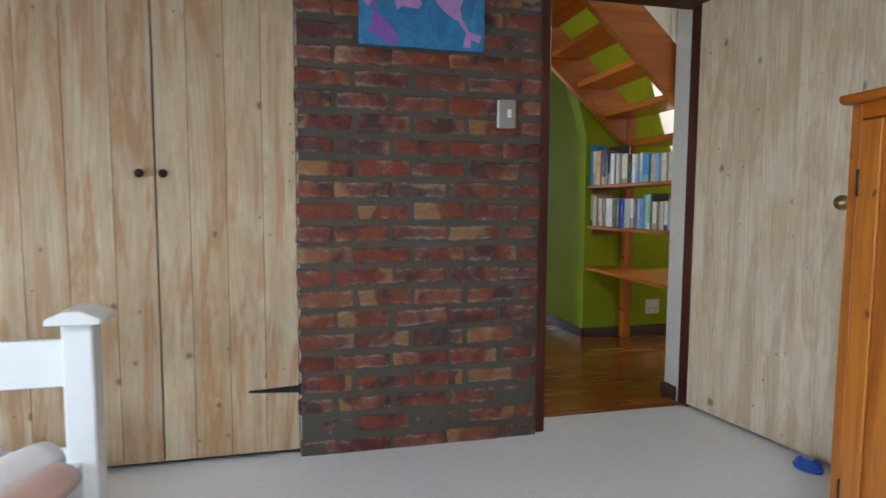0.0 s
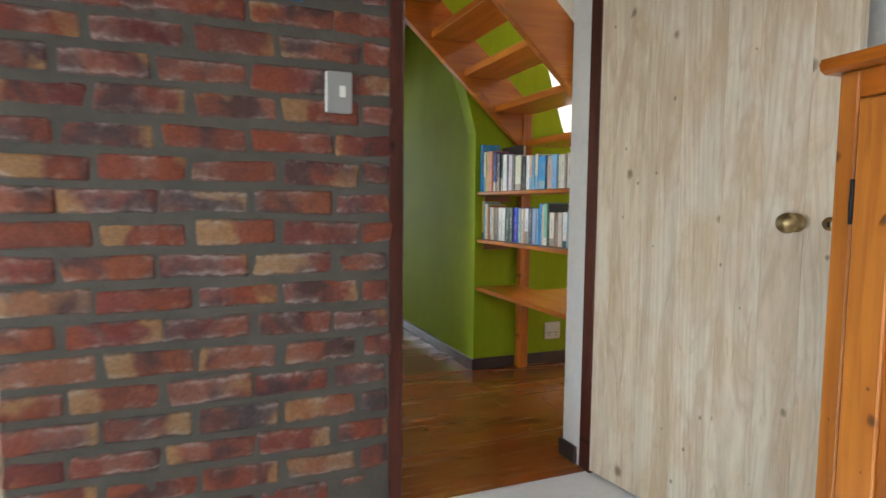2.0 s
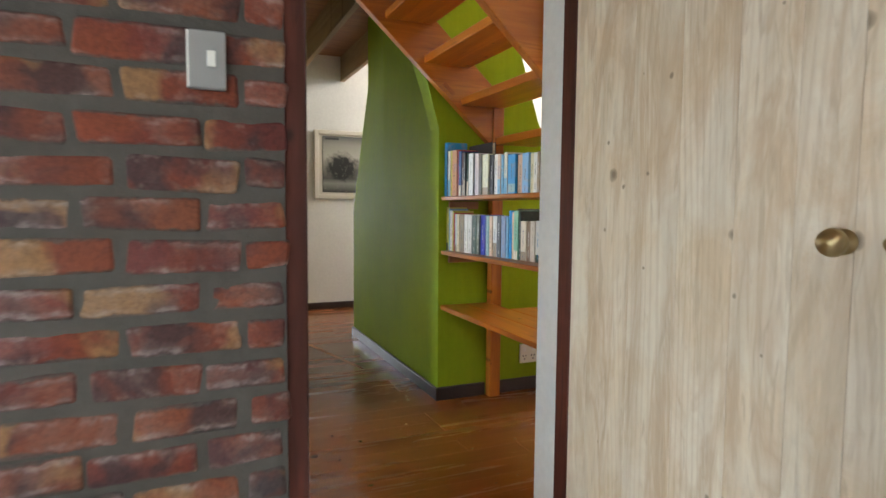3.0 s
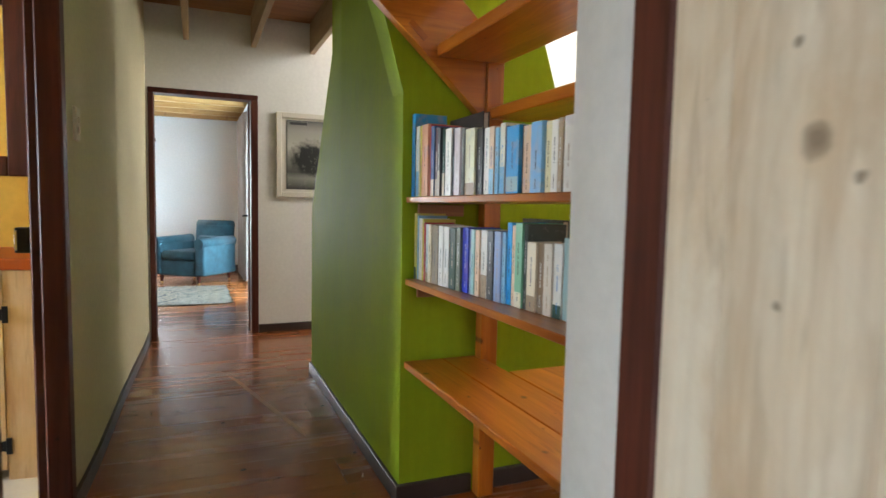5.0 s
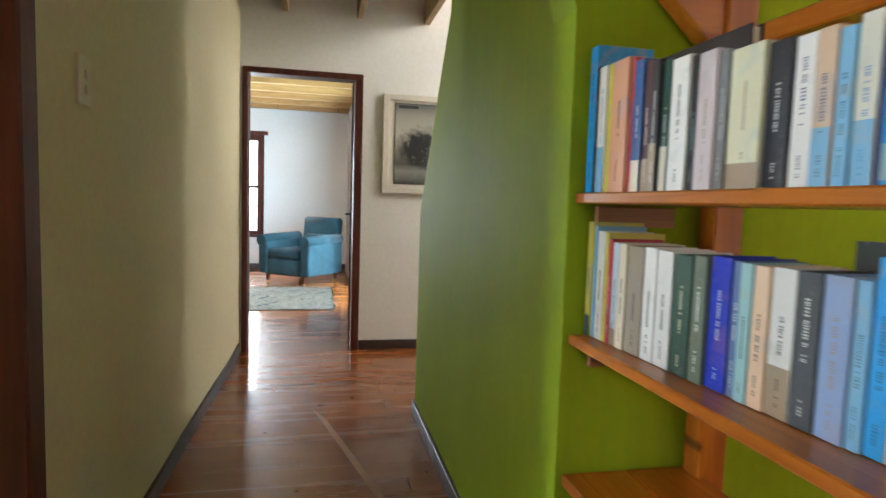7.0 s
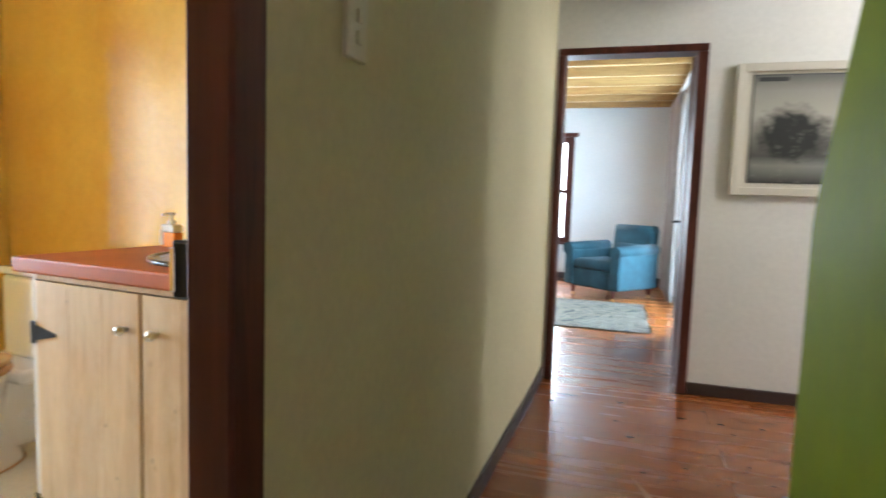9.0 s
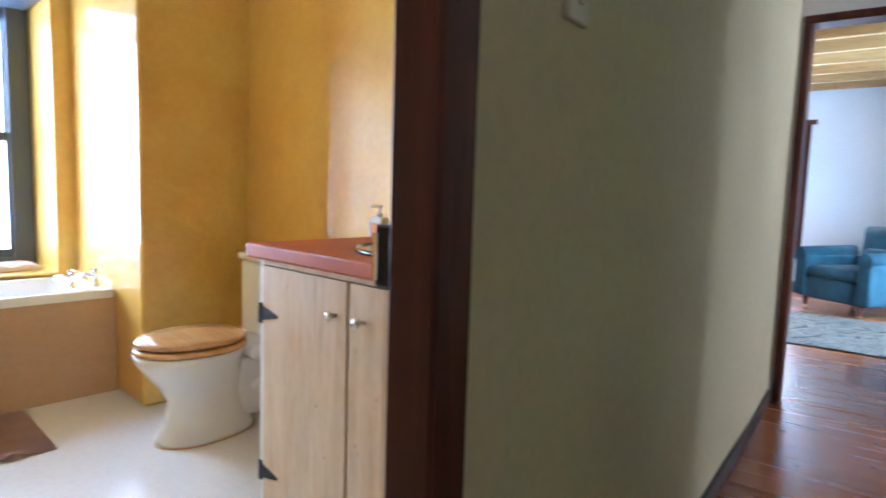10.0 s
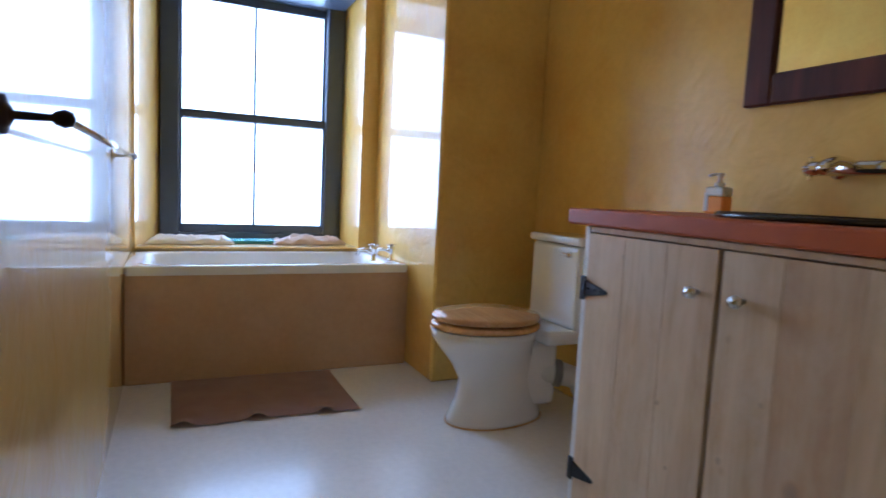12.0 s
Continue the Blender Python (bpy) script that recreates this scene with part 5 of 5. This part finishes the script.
part("pan", wc_pan(), M_CERAMIC, wc, "white ceramic pan")
part("foot_seal", prism([(0.131 * math.cos(a), (0.262 if math.sin(a) > 0 else 0.186) * math.sin(a)) for a in [2 * math.pi * k / 32 for k in range(32)]], "z", 0.0, 0.006), M_TUBPANEL, wc, "brown sealant round the foot")
part("seat", egg(0.397, 0.423, 0.193, 0.262, 0.205, 0.010), M_SEATWOOD, wc, "varnished wooden seat ring")
part("lid", egg(0.430, 0.455, 0.190, 0.258, 0.205, 0.010), M_SEATWOOD, wc, "varnished wooden lid, closed")
cist = part("cistern", slab(-0.175, 0.175, 0.29, 0.485, 0.39, 0.742, 0.022, 3), M_CERAMIC, wc, "white ceramic cistern")
part("cistern_lid", slab(-0.183, 0.183, 0.28, 0.487, 0.744, 0.778, 0.012, 3), M_CERAMIC, wc)
lev = part("flush_lever", turned([(0.014, 0), (0.012, 0.012), (0.0001, 0.014)], 16), M_CHROME, wc, "chrome flush lever", Matrix.Translation((0.115, 0.29, 0.705)) @ pose(0, 0, 0, 90))
part("arm", slab(-0.045, 0.0, -0.006, 0.006, 0.010, 0.018, 0.002), M_CHROME, lev)
part("waste_pipe", tube([(0.02, 0.22, 0.19), (0.06, 0.32, 0.185), (0.08, 0.40, 0.16), (0.09, 0.44, 0.08), (0.09, 0.44, 0.0)], 0.05, 16), M_WHITEPAINT, wc, "white waste pipe")
part("pipe_collar", tube([(0.045, 0.29, 0.187), (0.058, 0.32, 0.184)], 0.058, 16), M_SWITCHGREY, wc)

# vanity with a red top
van = bath_thing("vanity_cabinet", -0.9, 0.88, 0, "limed pine vanity cabinet with two board doors", "cabinet")
part("carcass", boxes([(-0.465, -0.447, 0.02, 0.60, 0.0, 0.862), (-0.447, 0.59, 0.022, 0.60, 0.04, 0.06), (0.575, 0.59, 0.02, 0.60, 0.0, 0.862), (-0.447, 0.575, 0.58, 0.60, 0.04, 0.862)]), M_VANITYWOOD, van)
part("stile", slab(-0.465, -0.443, -0.002, 0.020, 0.0, 0.862, 0.002), M_WHITEPAINT, van, "pale painted side stile")
part("stile", slab(0.446, 0.59, -0.002, 0.020, 0.0, 0.862, 0.002), M_VANITYWOOD, van)
part("rail", slab(-0.443, 0.446, -0.002, 0.020, 0.846, 0.862, 0.002), M_VANITYWOOD, van)
for edges, hx in (((-0.440, -0.295, -0.15, -0.004), -0.440), ((0.010, 0.15, 0.30, 0.444), 0.444)):
    leaf = part("door", slab(edges[0], edges[-1], 0.016, 0.020, 0.05, 0.843), M_VANITYWOOD, van, "limed pine board door")
    boarded_leaf(leaf, edges, 0.045, 0.843, -0.006, 0.015, M_VANITYWOOD, 0.0006, 0.0007)
    s = 1 if hx < 0 else -1
    for z in (0.685, 0.145):
        strap_hinge(leaf, hx, hx + s * 0.085, -0.006, z, 0.046, 0.010)
    knob(leaf, Matrix.Translation((-0.052 if hx < 0 else 0.066, -0.006, 0.742)) @ pose(0, 0, 0, 90), M_NICKEL, 0.015, "brushed nickel knob", 0.034)
single("worktop", slab(-0.53, 0.59, -0.02, 0.618, 0.864, 0.911, 0.007, 2), M_REDTOP, "red-brown polished vanity top", "worktop", BATH @ pose(-0.9, 0.88, 0))
basin = bath_thing("basin", -0.86, 1.19, 0.911, "oval dark metal basin with a bright rim", "basin")
part("bowl", turned([(0.255, 0.010), (0.25, 0.004), (0.235, 0.002), (0.2, 0.0015), (0.0001, 0.001)], 40), M_BASIN, basin, at=Matrix.Diagonal((1.0, 0.92, 1, 1)))
part("rim", turned([(0.245, 0.006), (0.25, 0.014), (0.262, 0.014), (0.266, 0.004), (0.262, 0.0)], 40), M_BASIN, basin, "dark metal rim", Matrix.Diagonal((1.0, 0.92, 1, 1)))

soap = bath_thing("soap_dispenser", -1.345, 1.375, 0.911, "clear pump bottle half full of orange soap", "soap dispenser")
part("bottle", slab(-0.035, 0.035, -0.022, 0.022, 0.054, 0.085, 0.008, 2), M_PLASTIC, soap, "clear plastic bottle")
part("soap", slab(-0.035, 0.035, -0.022, 0.022, 0.0, 0.056, 0.006, 2), M_SOAP, soap, "orange liquid soap")
part("label", slab(-0.034, -0.02, -0.0235, -0.0222, 0.008, 0.066), M_PALEINK, soap, "plain white label")
pump = part("pump", turned([(0.014, 0.085), (0.014, 0.098), (0.006, 0.10), (0.006, 0.118), (0.012, 0.12), (0.012, 0.128), (0.0001, 0.13)], 16), M_WHITEPAINT, soap, "white pump")
part("nozzle", tube([(0, 0, 0.124), (-0.012, -0.02, 0.124), (-0.016, -0.028, 0.118)], 0.004, 8), M_WHITEPAINT, pump)

mixer = bath_thing("wall_tap", -0.98, 1.5, 1.055, "chrome wall-mounted basin mixer tap", "tap")
part("body", tube([(-0.10, -0.045, 0), (0.10, -0.045, 0)], 0.021, 16), M_CHROME, mixer)
for x in (-0.075, 0.075):
    part("wall_flange", turned([(0.03, 0), (0.028, 0.008), (0.016, 0.012), (0.016, 0.04)], 20), M_CHROME, mixer, at=Matrix.Translation((x, 0, 0)) @ pose(0, 0, 0, 90))
for s in (-1, 1):
    hd = part("handle", turned([(0.02, 0.0), (0.022, 0.01), (0.022, 0.035), (0.015, 0.042), (0.0001, 0.044)], 12), M_CHROME, mixer, at=Matrix.Translation((s * 0.10, -0.045, 0)) @ pose(0, 0, 0, 0, 90 * s, 0))
    part("cross", boxes([(-0.034, 0.034, -0.005, 0.005, 0.025, 0.035), (-0.005, 0.005, -0.034, 0.034, 0.025, 0.035)], 0.003), M_CHROME, hd)
part("spout", tube([(0, -0.045, 0.0), (0, -0.09, 0.012), (0, -0.14, 0.015), (0, -0.185, 0.0), (0, -0.195, -0.02)], 0.013, 14), M_CHROME, mixer)

mir = bath_thing("mirror", -0.96, 1.5, 1.255, "mirror in a wide dark wooden frame", "mirror")
for nm, d in (("frame_side", (-0.41, -0.315, -0.03, -0.002, 0, 0.90)), ("frame_side", (0.315, 0.41, -0.03, -0.002, 0, 0.90)), ("frame_rail", (-0.315, 0.315, -0.03, -0.002, 0, 0.095)), ("frame_rail", (-0.315, 0.315, -0.03, -0.002, 0.805, 0.90))):
    part(nm, slab(*d, 0.006), M_DARKWOOD, mir)
part("glass", slab(-0.315, 0.315, -0.014, -0.006, 0.095, 0.805), M_MIRROR, mir, "mirror glass")

rail = bath_thing("towel_rail", -1.6, -0.40, 1.01, "chrome towel rail on a dark bronze bracket", "towel rail")
for x in (0.68, -0.80):
    br = part("bracket", turned([(0.026, 0), (0.025, 0.006), (0.014, 0.011), (0.006, 0.015), (0.005, 0.056), (0.009, 0.06), (0.0125, 0.07), (0.009, 0.08), (0.0001, 0.083)], 20), M_BRONZE if x > 0 else M_CHROME, rail, "dark bronze bracket" if x > 0 else "chrome end bracket", Matrix.Translation((x, 0, 0)) @ pose(0, 0, 0, -90))
part("bar", tube([(0.68, 0.07, 0), (-0.80, 0.07, 0)], 0.006, 14), M_CHROME, rail, "chrome bar")

latch = thing("door_latch", 1.834, 4.412, 0.972, "black iron latch keeper on the bathroom frame", "latch")
part("box", slab(-0.045, 0.0, -0.006, 0.045, 0, 0.084, 0.003), M_IRON, latch)
part("lip", slab(-0.045, -0.037, -0.010, -0.006, 0.01, 0.074, 0.001), M_CHROME, latch, "worn steel lip")

# ---------------------------------------------------------------- lounge things
chair = thing("armchair", 2.32, 11.10, 0, "teal velvet armchair with rolled arms on castors", "armchair", rz=-38)


def rounded(x0, x1, y0, y1, z0, z1, r):
    bm = slab(x0, x1, y0, y1, z0, z1, r, 4)
    for f in bm.faces:
        f.smooth = True
    return bm


part("seat_base", rounded(-0.33, 0.33, -0.36, 0.36, 0.12, 0.34, 0.03), M_TEAL, chair)
part("seat_cushion", rounded(-0.27, 0.27, -0.38, 0.22, 0.34, 0.46, 0.05), M_TEAL, chair)
for s in (-1, 1):
    arm = part("arm", rounded(s * 0.345 - 0.075, s * 0.345 + 0.075, -0.38, 0.34, 0.13, 0.56, 0.03), M_TEAL, chair)
    part("roll", tube([(s * 0.355, -0.40, 0.565), (s * 0.355, 0.34, 0.585)], 0.075, 18), M_TEAL, arm)
back = part("backrest", rounded(-0.30, 0.30, 0.22, 0.38, 0.34, 0.86, 0.06), M_TEAL, chair, at=pose(0, 0.05, 0.0, -7))
part("top_roll", tube([(-0.28, 0.30, 0.84), (0.28, 0.30, 0.84)], 0.07, 16), M_TEAL, back)
part("cushion", rounded(-0.19, 0.19, 0.10, 0.20, 0.46, 0.68, 0.05), M_TEAL, chair, "small teal scatter cushion", pose(0.04, 0.0, 0.0, -10))
for x in (-0.30, 0.30):
    for y in (-0.32, 0.34):
        leg = part("leg", turned([(0.016, 0.035), (0.020, 0.06), (0.028, 0.10), (0.026, 0.125)], 12), M_DARKWOOD, chair, at=pose(x, y, 0))
        part("castor", turned([(0.018, -0.011), (0.02, 0.0), (0.018, 0.011)], 14, "x"), M_BRASS, leg, at=pose(0, 0, 0.02))


def rug_fn(u, v):
    x, y = -0.95 + 1.9 * u, -0.77 + 1.54 * v
    return (x + 0.012 * math.sin(y * 9), y + 0.01 * math.sin(x * 7), 0.010 + 0.004 * noise.noise((x * 3, y * 3, 4)))


single("rug", soft_sheet(50, 40, rug_fn, 0.008), M_RUG, "worn grey and beige woven rug", "rug", pose(1.76, 9.83, 0.0))

lw = thing("window_2", 0.925, 12.62, 0, "dark wooden casement window in the lounge", "window")
tagged(lw, kind="structure")
for nm, d in (("window_frame", (0.66, 0.775, -0.03, 0.03, 0.52, 2.07)), ("window_frame", (-0.775, -0.68, -0.03, 0.03, 0.52, 2.07)), ("window_frame", (-0.68, 0.66, -0.03, 0.03, 0.52, 0.60)), ("window_frame", (-0.68, 0.66, -0.03, 0.03, 1.98, 2.07)), ("glazing_bar", (-0.68, 0.66, -0.02, 0.02, 1.25, 1.30)), ("mullion", (0.28, 0.33, -0.025, 0.025, 0.60, 1.98)), ("mullion", (-0.36, -0.31, -0.025, 0.025, 0.60, 1.98))):
    part(nm, slab(*d, 0.004), M_DARKWOOD, lw)
for a, b in ((-0.68, -0.36), (-0.31, 0.28), (0.33, 0.66)):
    p = part("pane", slab(a, b, -0.002, 0.002, 0.60, 1.98), M_GLASS, lw)
    p.visible_shadow = False
part("window_sill", slab(-0.80, 0.80, -0.135, -0.03, 0.495, 0.525, 0.004), M_DARKWOOD, lw)
part("lintel", slab(-0.85, 0.83, -0.14, -0.122, 2.06, 2.12, 0.004), M_DARKWOOD, lw)

gd = thing("window_3", 3.2, 9.9, 0, "glazed lounge door with a dark frame", "window")
tagged(gd, kind="structure")
for nm, d in (("window_frame", (-0.03, 0.03, -0.85, -0.78, 0, 2.15)), ("window_frame", (-0.03, 0.03, 0.78, 0.85, 0, 2.15)), ("window_frame", (-0.03, 0.03, -0.78, 0.78, 2.08, 2.15)), ("mullion", (-0.03, 0.03, -0.035, 0.035, 0, 2.08)), ("rail", (-0.025, 0.025, -0.78, -0.035, 0, 0.2)), ("rail", (-0.025, 0.025, 0.035, 0.78, 0, 0.2))):
    part(nm, slab(*d, 0.004), M_WHITEPAINT, gd)
for a, b in ((-0.78, -0.035), (0.035, 0.78)):
    p = part("pane", slab(-0.002, 0.002, a, b, 0.2, 2.08), M_GLASS, gd)
    p.visible_shadow = False


def curtain(length):
    def fn(u, v):
        y, z = length * (u - 0.5), 2.36 * v + 0.03
        fold = 0.045 * math.sin(u * 46) * (0.75 + 0.25 * v) + 0.012 * noise.noise((u * 9, v * 3, 0.5))
        gather = 1 - 0.12 * math.sin(math.pi * v)
        return (fold, y * gather, z)
    return soft_sheet(110, 16, fn, 0.003)


single("curtain", curtain(0.55), M_CURTAIN, "long taupe curtain gathered beside the glass door", "curtain", pose(2.985, 8.85, 0), "lounge curtains")
single("curtain", curtain(1.35), M_CURTAIN, "long taupe curtain gathered beside the glass door", "curtain", pose(2.975, 11.42, 0), "lounge curtains")
single("curtain_track", slab(2.96, 3.0, 8.45, 12.2, 2.39, 2.42, 0.004), M_WHITEPAINT, "white curtain track under the beams", "curtain track")

ld = thing("door", 2.78, 7.605, 0.01, "dark wooden lounge door standing open", "door", rz=86)
part("leaf", slab(0, 0.76, -0.018, 0.018, 0, 2.01, 0.004), M_DARKWOOD, ld)
for s in (-1, 1):
    h = part("handle", tube([(0.70, s * 0.018, 1.0), (0.70, s * 0.06, 1.0), (0.60, s * 0.062, 1.0)], 0.009, 10), M_IRON, ld, "dark lever handle")

# dining chair seen beyond the shelves
dc = thing("dining_chair", 4.55, 4.95, 0, "dark wooden chair with a rounded back", "chair", rz=30)
part("seat", slab(-0.21, 0.21, -0.21, 0.21, 0.43, 0.465, 0.01, 2), M_DARKWOOD, dc)
for x in (-0.18, 0.18):
    for y in (-0.18, 0.18):
        part("leg", slab(x - 0.018, x + 0.018, y - 0.018, y + 0.018, 0, 0.43, 0.003), M_DARKWOOD, dc)
    part("back_post", slab(x - 0.016, x + 0.016, 0.175, 0.205, 0.465, 0.92, 0.003), M_DARKWOOD, dc)
part("back_rail", prism([(0.20 * math.cos(a), 0.90 + 0.13 * math.sin(a)) for a in [math.pi * k / 14 for k in range(15)]] + [(-0.20, 0.80), (0.20, 0.80)], "y", 0.178, 0.202, 0.003), M_DARKWOOD, dc)

ew = thing("window_4", 6.56, 6.15, 0, "tall pale window high above the stairs", "window")
tagged(ew, kind="structure")
for nm, d in (("window_frame", (-0.04, 0.04, -1.25, -1.17, 2.30, 3.9)), ("window_frame", (-0.04, 0.04, 1.17, 1.25, 2.30, 3.9)), ("window_frame", (-0.04, 0.04, -1.17, 1.17, 2.30, 2.38)), ("window_frame", (-0.04, 0.04, -1.17, 1.17, 3.82, 3.9)), ("mullion", (-0.03, 0.03, -0.42, -0.37, 2.38, 3.82)), ("mullion", (-0.03, 0.03, 0.37, 0.42, 2.38, 3.82))):
    part(nm, slab(*d, 0.004), M_WHITEPAINT, ew)
for a, b in ((-1.17, -0.42), (-0.37, 0.37), (0.42, 1.17)):
    p = part("pane", slab(-0.002, 0.002, a, b, 2.38, 3.82), M_GLASS, ew)
    p.visible_shadow = False
# Assumed window, out of view, that gives the added passage lamp its opening.
ep = thing("window_8_assumed", 6.56, 7.0, 0, "unseen white framed window assumed for the light on the west wall", "window")
tagged(ep, kind="structure")
for d in ((-0.04, 0.04, -0.40, -0.35, 1.25, 2.20), (-0.04, 0.04, 0.35, 0.40, 1.25, 2.20), (-0.04, 0.04, -0.35, 0.35, 1.25, 1.30), (-0.04, 0.04, -0.35, 0.35, 2.15, 2.20)):
    part("window_frame", slab(*d, 0.003), M_WHITEPAINT, ep)
p = part("pane", slab(-0.002, 0.002, -0.35, 0.35, 1.30, 2.15), M_GLASS, ep)
p.visible_shadow = False
sw2 = thing("window_7", 6.56, 6.565, 0, "small low window with a thin bar", "window")
tagged(sw2, kind="structure")
for nm, d in (("window_frame", (-0.03, 0.03, -0.145, -0.130, 0.87, 1.15)), ("window_frame", (-0.03, 0.03, 0.130, 0.145, 0.87, 1.15)), ("window_frame", (-0.03, 0.03, -0.130, 0.130, 0.87, 0.885)), ("window_frame", (-0.03, 0.03, -0.130, 0.130, 1.135, 1.15)), ("glazing_bar", (-0.015, 0.015, 0.03, 0.042, 0.885, 1.135))):
    part(nm, slab(*d, 0.002), M_WHITEPAINT, sw2)
for a, b in ((-0.13, 0.03), (0.042, 0.13)):
    p = part("pane", slab(-0.002, 0.002, a, b, 0.885, 1.135), M_GLASS, sw2)
    p.visible_shadow = False
bw = thing("window_5", 0, 0, 0, "white framed low bedroom window", "window", m=pose(-2.05, 0.6, 0, 0, 0, 90))
tagged(bw, kind="structure")
for d in ((-0.95, -0.89, -0.03, 0.03, 0.1, 1.55), (0.89, 0.95, -0.03, 0.03, 0.1, 1.55), (-0.89, 0.89, -0.03, 0.03, 0.1, 0.16), (-0.89, 0.89, -0.03, 0.03, 1.49, 1.55), (-0.03, 0.03, -0.02, 0.02, 0.16, 1.49)):
    part("window_frame", slab(*d, 0.003), M_WHITEPAINT, bw)
for a, b in ((-0.89, -0.03), (0.03, 0.89)):
    p = part("pane", slab(a, b, -0.002, 0.002, 0.16, 1.49), M_GLASS, bw)
    p.visible_shadow = False
# Made-up roof window, out of view, around the added ceiling lamp.
rw = thing("window_6_added", 0.6, -0.65, 2.68, "unseen roof window added to light the bedroom floor", "window")
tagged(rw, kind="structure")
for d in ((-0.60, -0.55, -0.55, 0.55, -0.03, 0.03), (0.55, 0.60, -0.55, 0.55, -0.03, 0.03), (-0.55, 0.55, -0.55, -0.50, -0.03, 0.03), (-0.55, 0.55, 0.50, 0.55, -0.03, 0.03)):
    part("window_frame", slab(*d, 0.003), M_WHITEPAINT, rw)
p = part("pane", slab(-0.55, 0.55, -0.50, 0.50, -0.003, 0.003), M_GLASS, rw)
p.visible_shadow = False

# ---------------------------------------------------------------- brick pier


def brick_mesh(w, h, seed):
    """One hand-made brick: rounded, dented, slightly twisted."""
    bm = slab(-w / 2, w / 2, -0.02, 0.02, -h / 2, h / 2, 0.012, 2)
    for v in bm.verts:
        p = v.co * 16
        v.co += Vector((0.009 * noise.noise((p.x, p.z, seed)), 0.0035 * noise.noise((p.x * 0.7, p.z, seed + 5)), 0.012 * noise.noise((p.x * 0.8, p.z * 0.6, seed + 9))))
    for f in bm.faces:
        f.smooth = True
    return mesh_of("brick", bm, M_BRICK)


def mortar_bed():
    """Hand-struck mortar: an uneven skin over a solid core."""
    bm = soft_sheet(90, 200, lambda u, v: (0.905 + 1.033 * u, 2.4832 + 0.0028 * noise.noise((u * 17, v * 42, 0.4)) + 0.0016 * noise.noise((u * 50, v * 120, 3.0)), 2.62 * v))
    cube(bm, 0.905, 1.938, 2.488, 2.512, 0, 2.62)
    return bm


pier = structure("wall_brick", mortar_bed(), M_MORTAR, "pier of old red bricks in thick grey mortar", "wall")
rb = random.Random(11)
# stretcher bond, laid from the doorway: a half brick or a three-quarter brick in turn, then whole bricks
COURSES = ((0.074, 0.216, 0.216, 0.216, 0.214), (0.158, 0.216, 0.216, 0.216, 0.132))
VARIANTS = {w: [brick_mesh(w + 0.012, 0.0765, 3.1 * i + 7 * w) for i in range(7)] for w in sorted(set(COURSES[0] + COURSES[1]))}
z, row = -0.008, 1
while z < 2.55:
    x = 1.929
    for w in COURSES[row % 2]:
        me = rb.choice(VARIANTS[w])
        g = rb.uniform(0.94, 1.06) if w > 0.16 else rb.uniform(0.95, 1.12)
        sunk = 0.0025 if z < 0.2 else 0.0
        piece("brick", me, pier, Matrix.Translation((x - w / 2 + rb.uniform(-0.006, 0.006), 2.4985 + sunk + rb.uniform(-0.003, 0.003), z + 0.0368 + rb.uniform(-0.003, 0.003))) @ pose(0, 0, 0, rb.uniform(-1.0, 1.0), rb.uniform(-1.6, 1.6), rb.uniform(-0.8, 0.8)) @ Matrix.Diagonal((g if x - w * g > 0.9 else 1.0, 1, rb.uniform(0.86, 1.05), 1)))
        x -= w + 0.0222
    z += 0.0897
    row += 1

# ---------------------------------------------------------------- floor boards
rf = random.Random(3)
floor = bpy.data.objects["floor_passage"]
HALVES = (0.52, 0.65, 0.80)
PLANK = {h: mesh_of("plank", slab(-h, h, -0.0671, 0.0671, -0.022, 0.0, 0.0005), M_FLOORWOOD) for h in HALVES}
LONGPLANK = {h: mesh_of("plank", slab(h - 2.393, 2.393 - h, -0.0671, 0.0671, -0.022, 0.0, 0.0005), M_FLOORWOOD) for h in HALVES}
y = 2.738
while y < 7.66:
    h = rf.choice(HALVES)
    piece("plank", PLANK[h], floor, pose(1.862 + h, y, rf.uniform(-0.0001, 0.0001)))
    piece("plank", LONGPLANK[h], floor, pose(4.257 + h, y, rf.uniform(-0.0001, 0.0001)))
    y += 0.1345
lounge_floor = bpy.data.objects["floor_lounge"]
LOUNGEPLANK = mesh_of("plank", slab(-1.84, 1.84, -0.0671, 0.0671, -0.022, 0.0, 0.0005), M_FLOORWOOD)
while y < 12.55:
    piece("plank", LOUNGEPLANK, lounge_floor, pose(1.24, y, rf.uniform(-0.0001, 0.0001)))
    y += 0.1345

# a long pale streak laid over the varnish of the passage floor
streak_bm = prism([(2.505, 6.20), (2.55, 6.05), (2.68, 5.52), (2.80, 5.05), (2.83, 4.95), (2.826, 5.06), (2.71, 5.53), (2.575, 6.06)], "z", 0.0004, 0.0008)
structure("floor_scuff", streak_bm, M_STREAK, "long pale streak on the varnished boards", "floor")
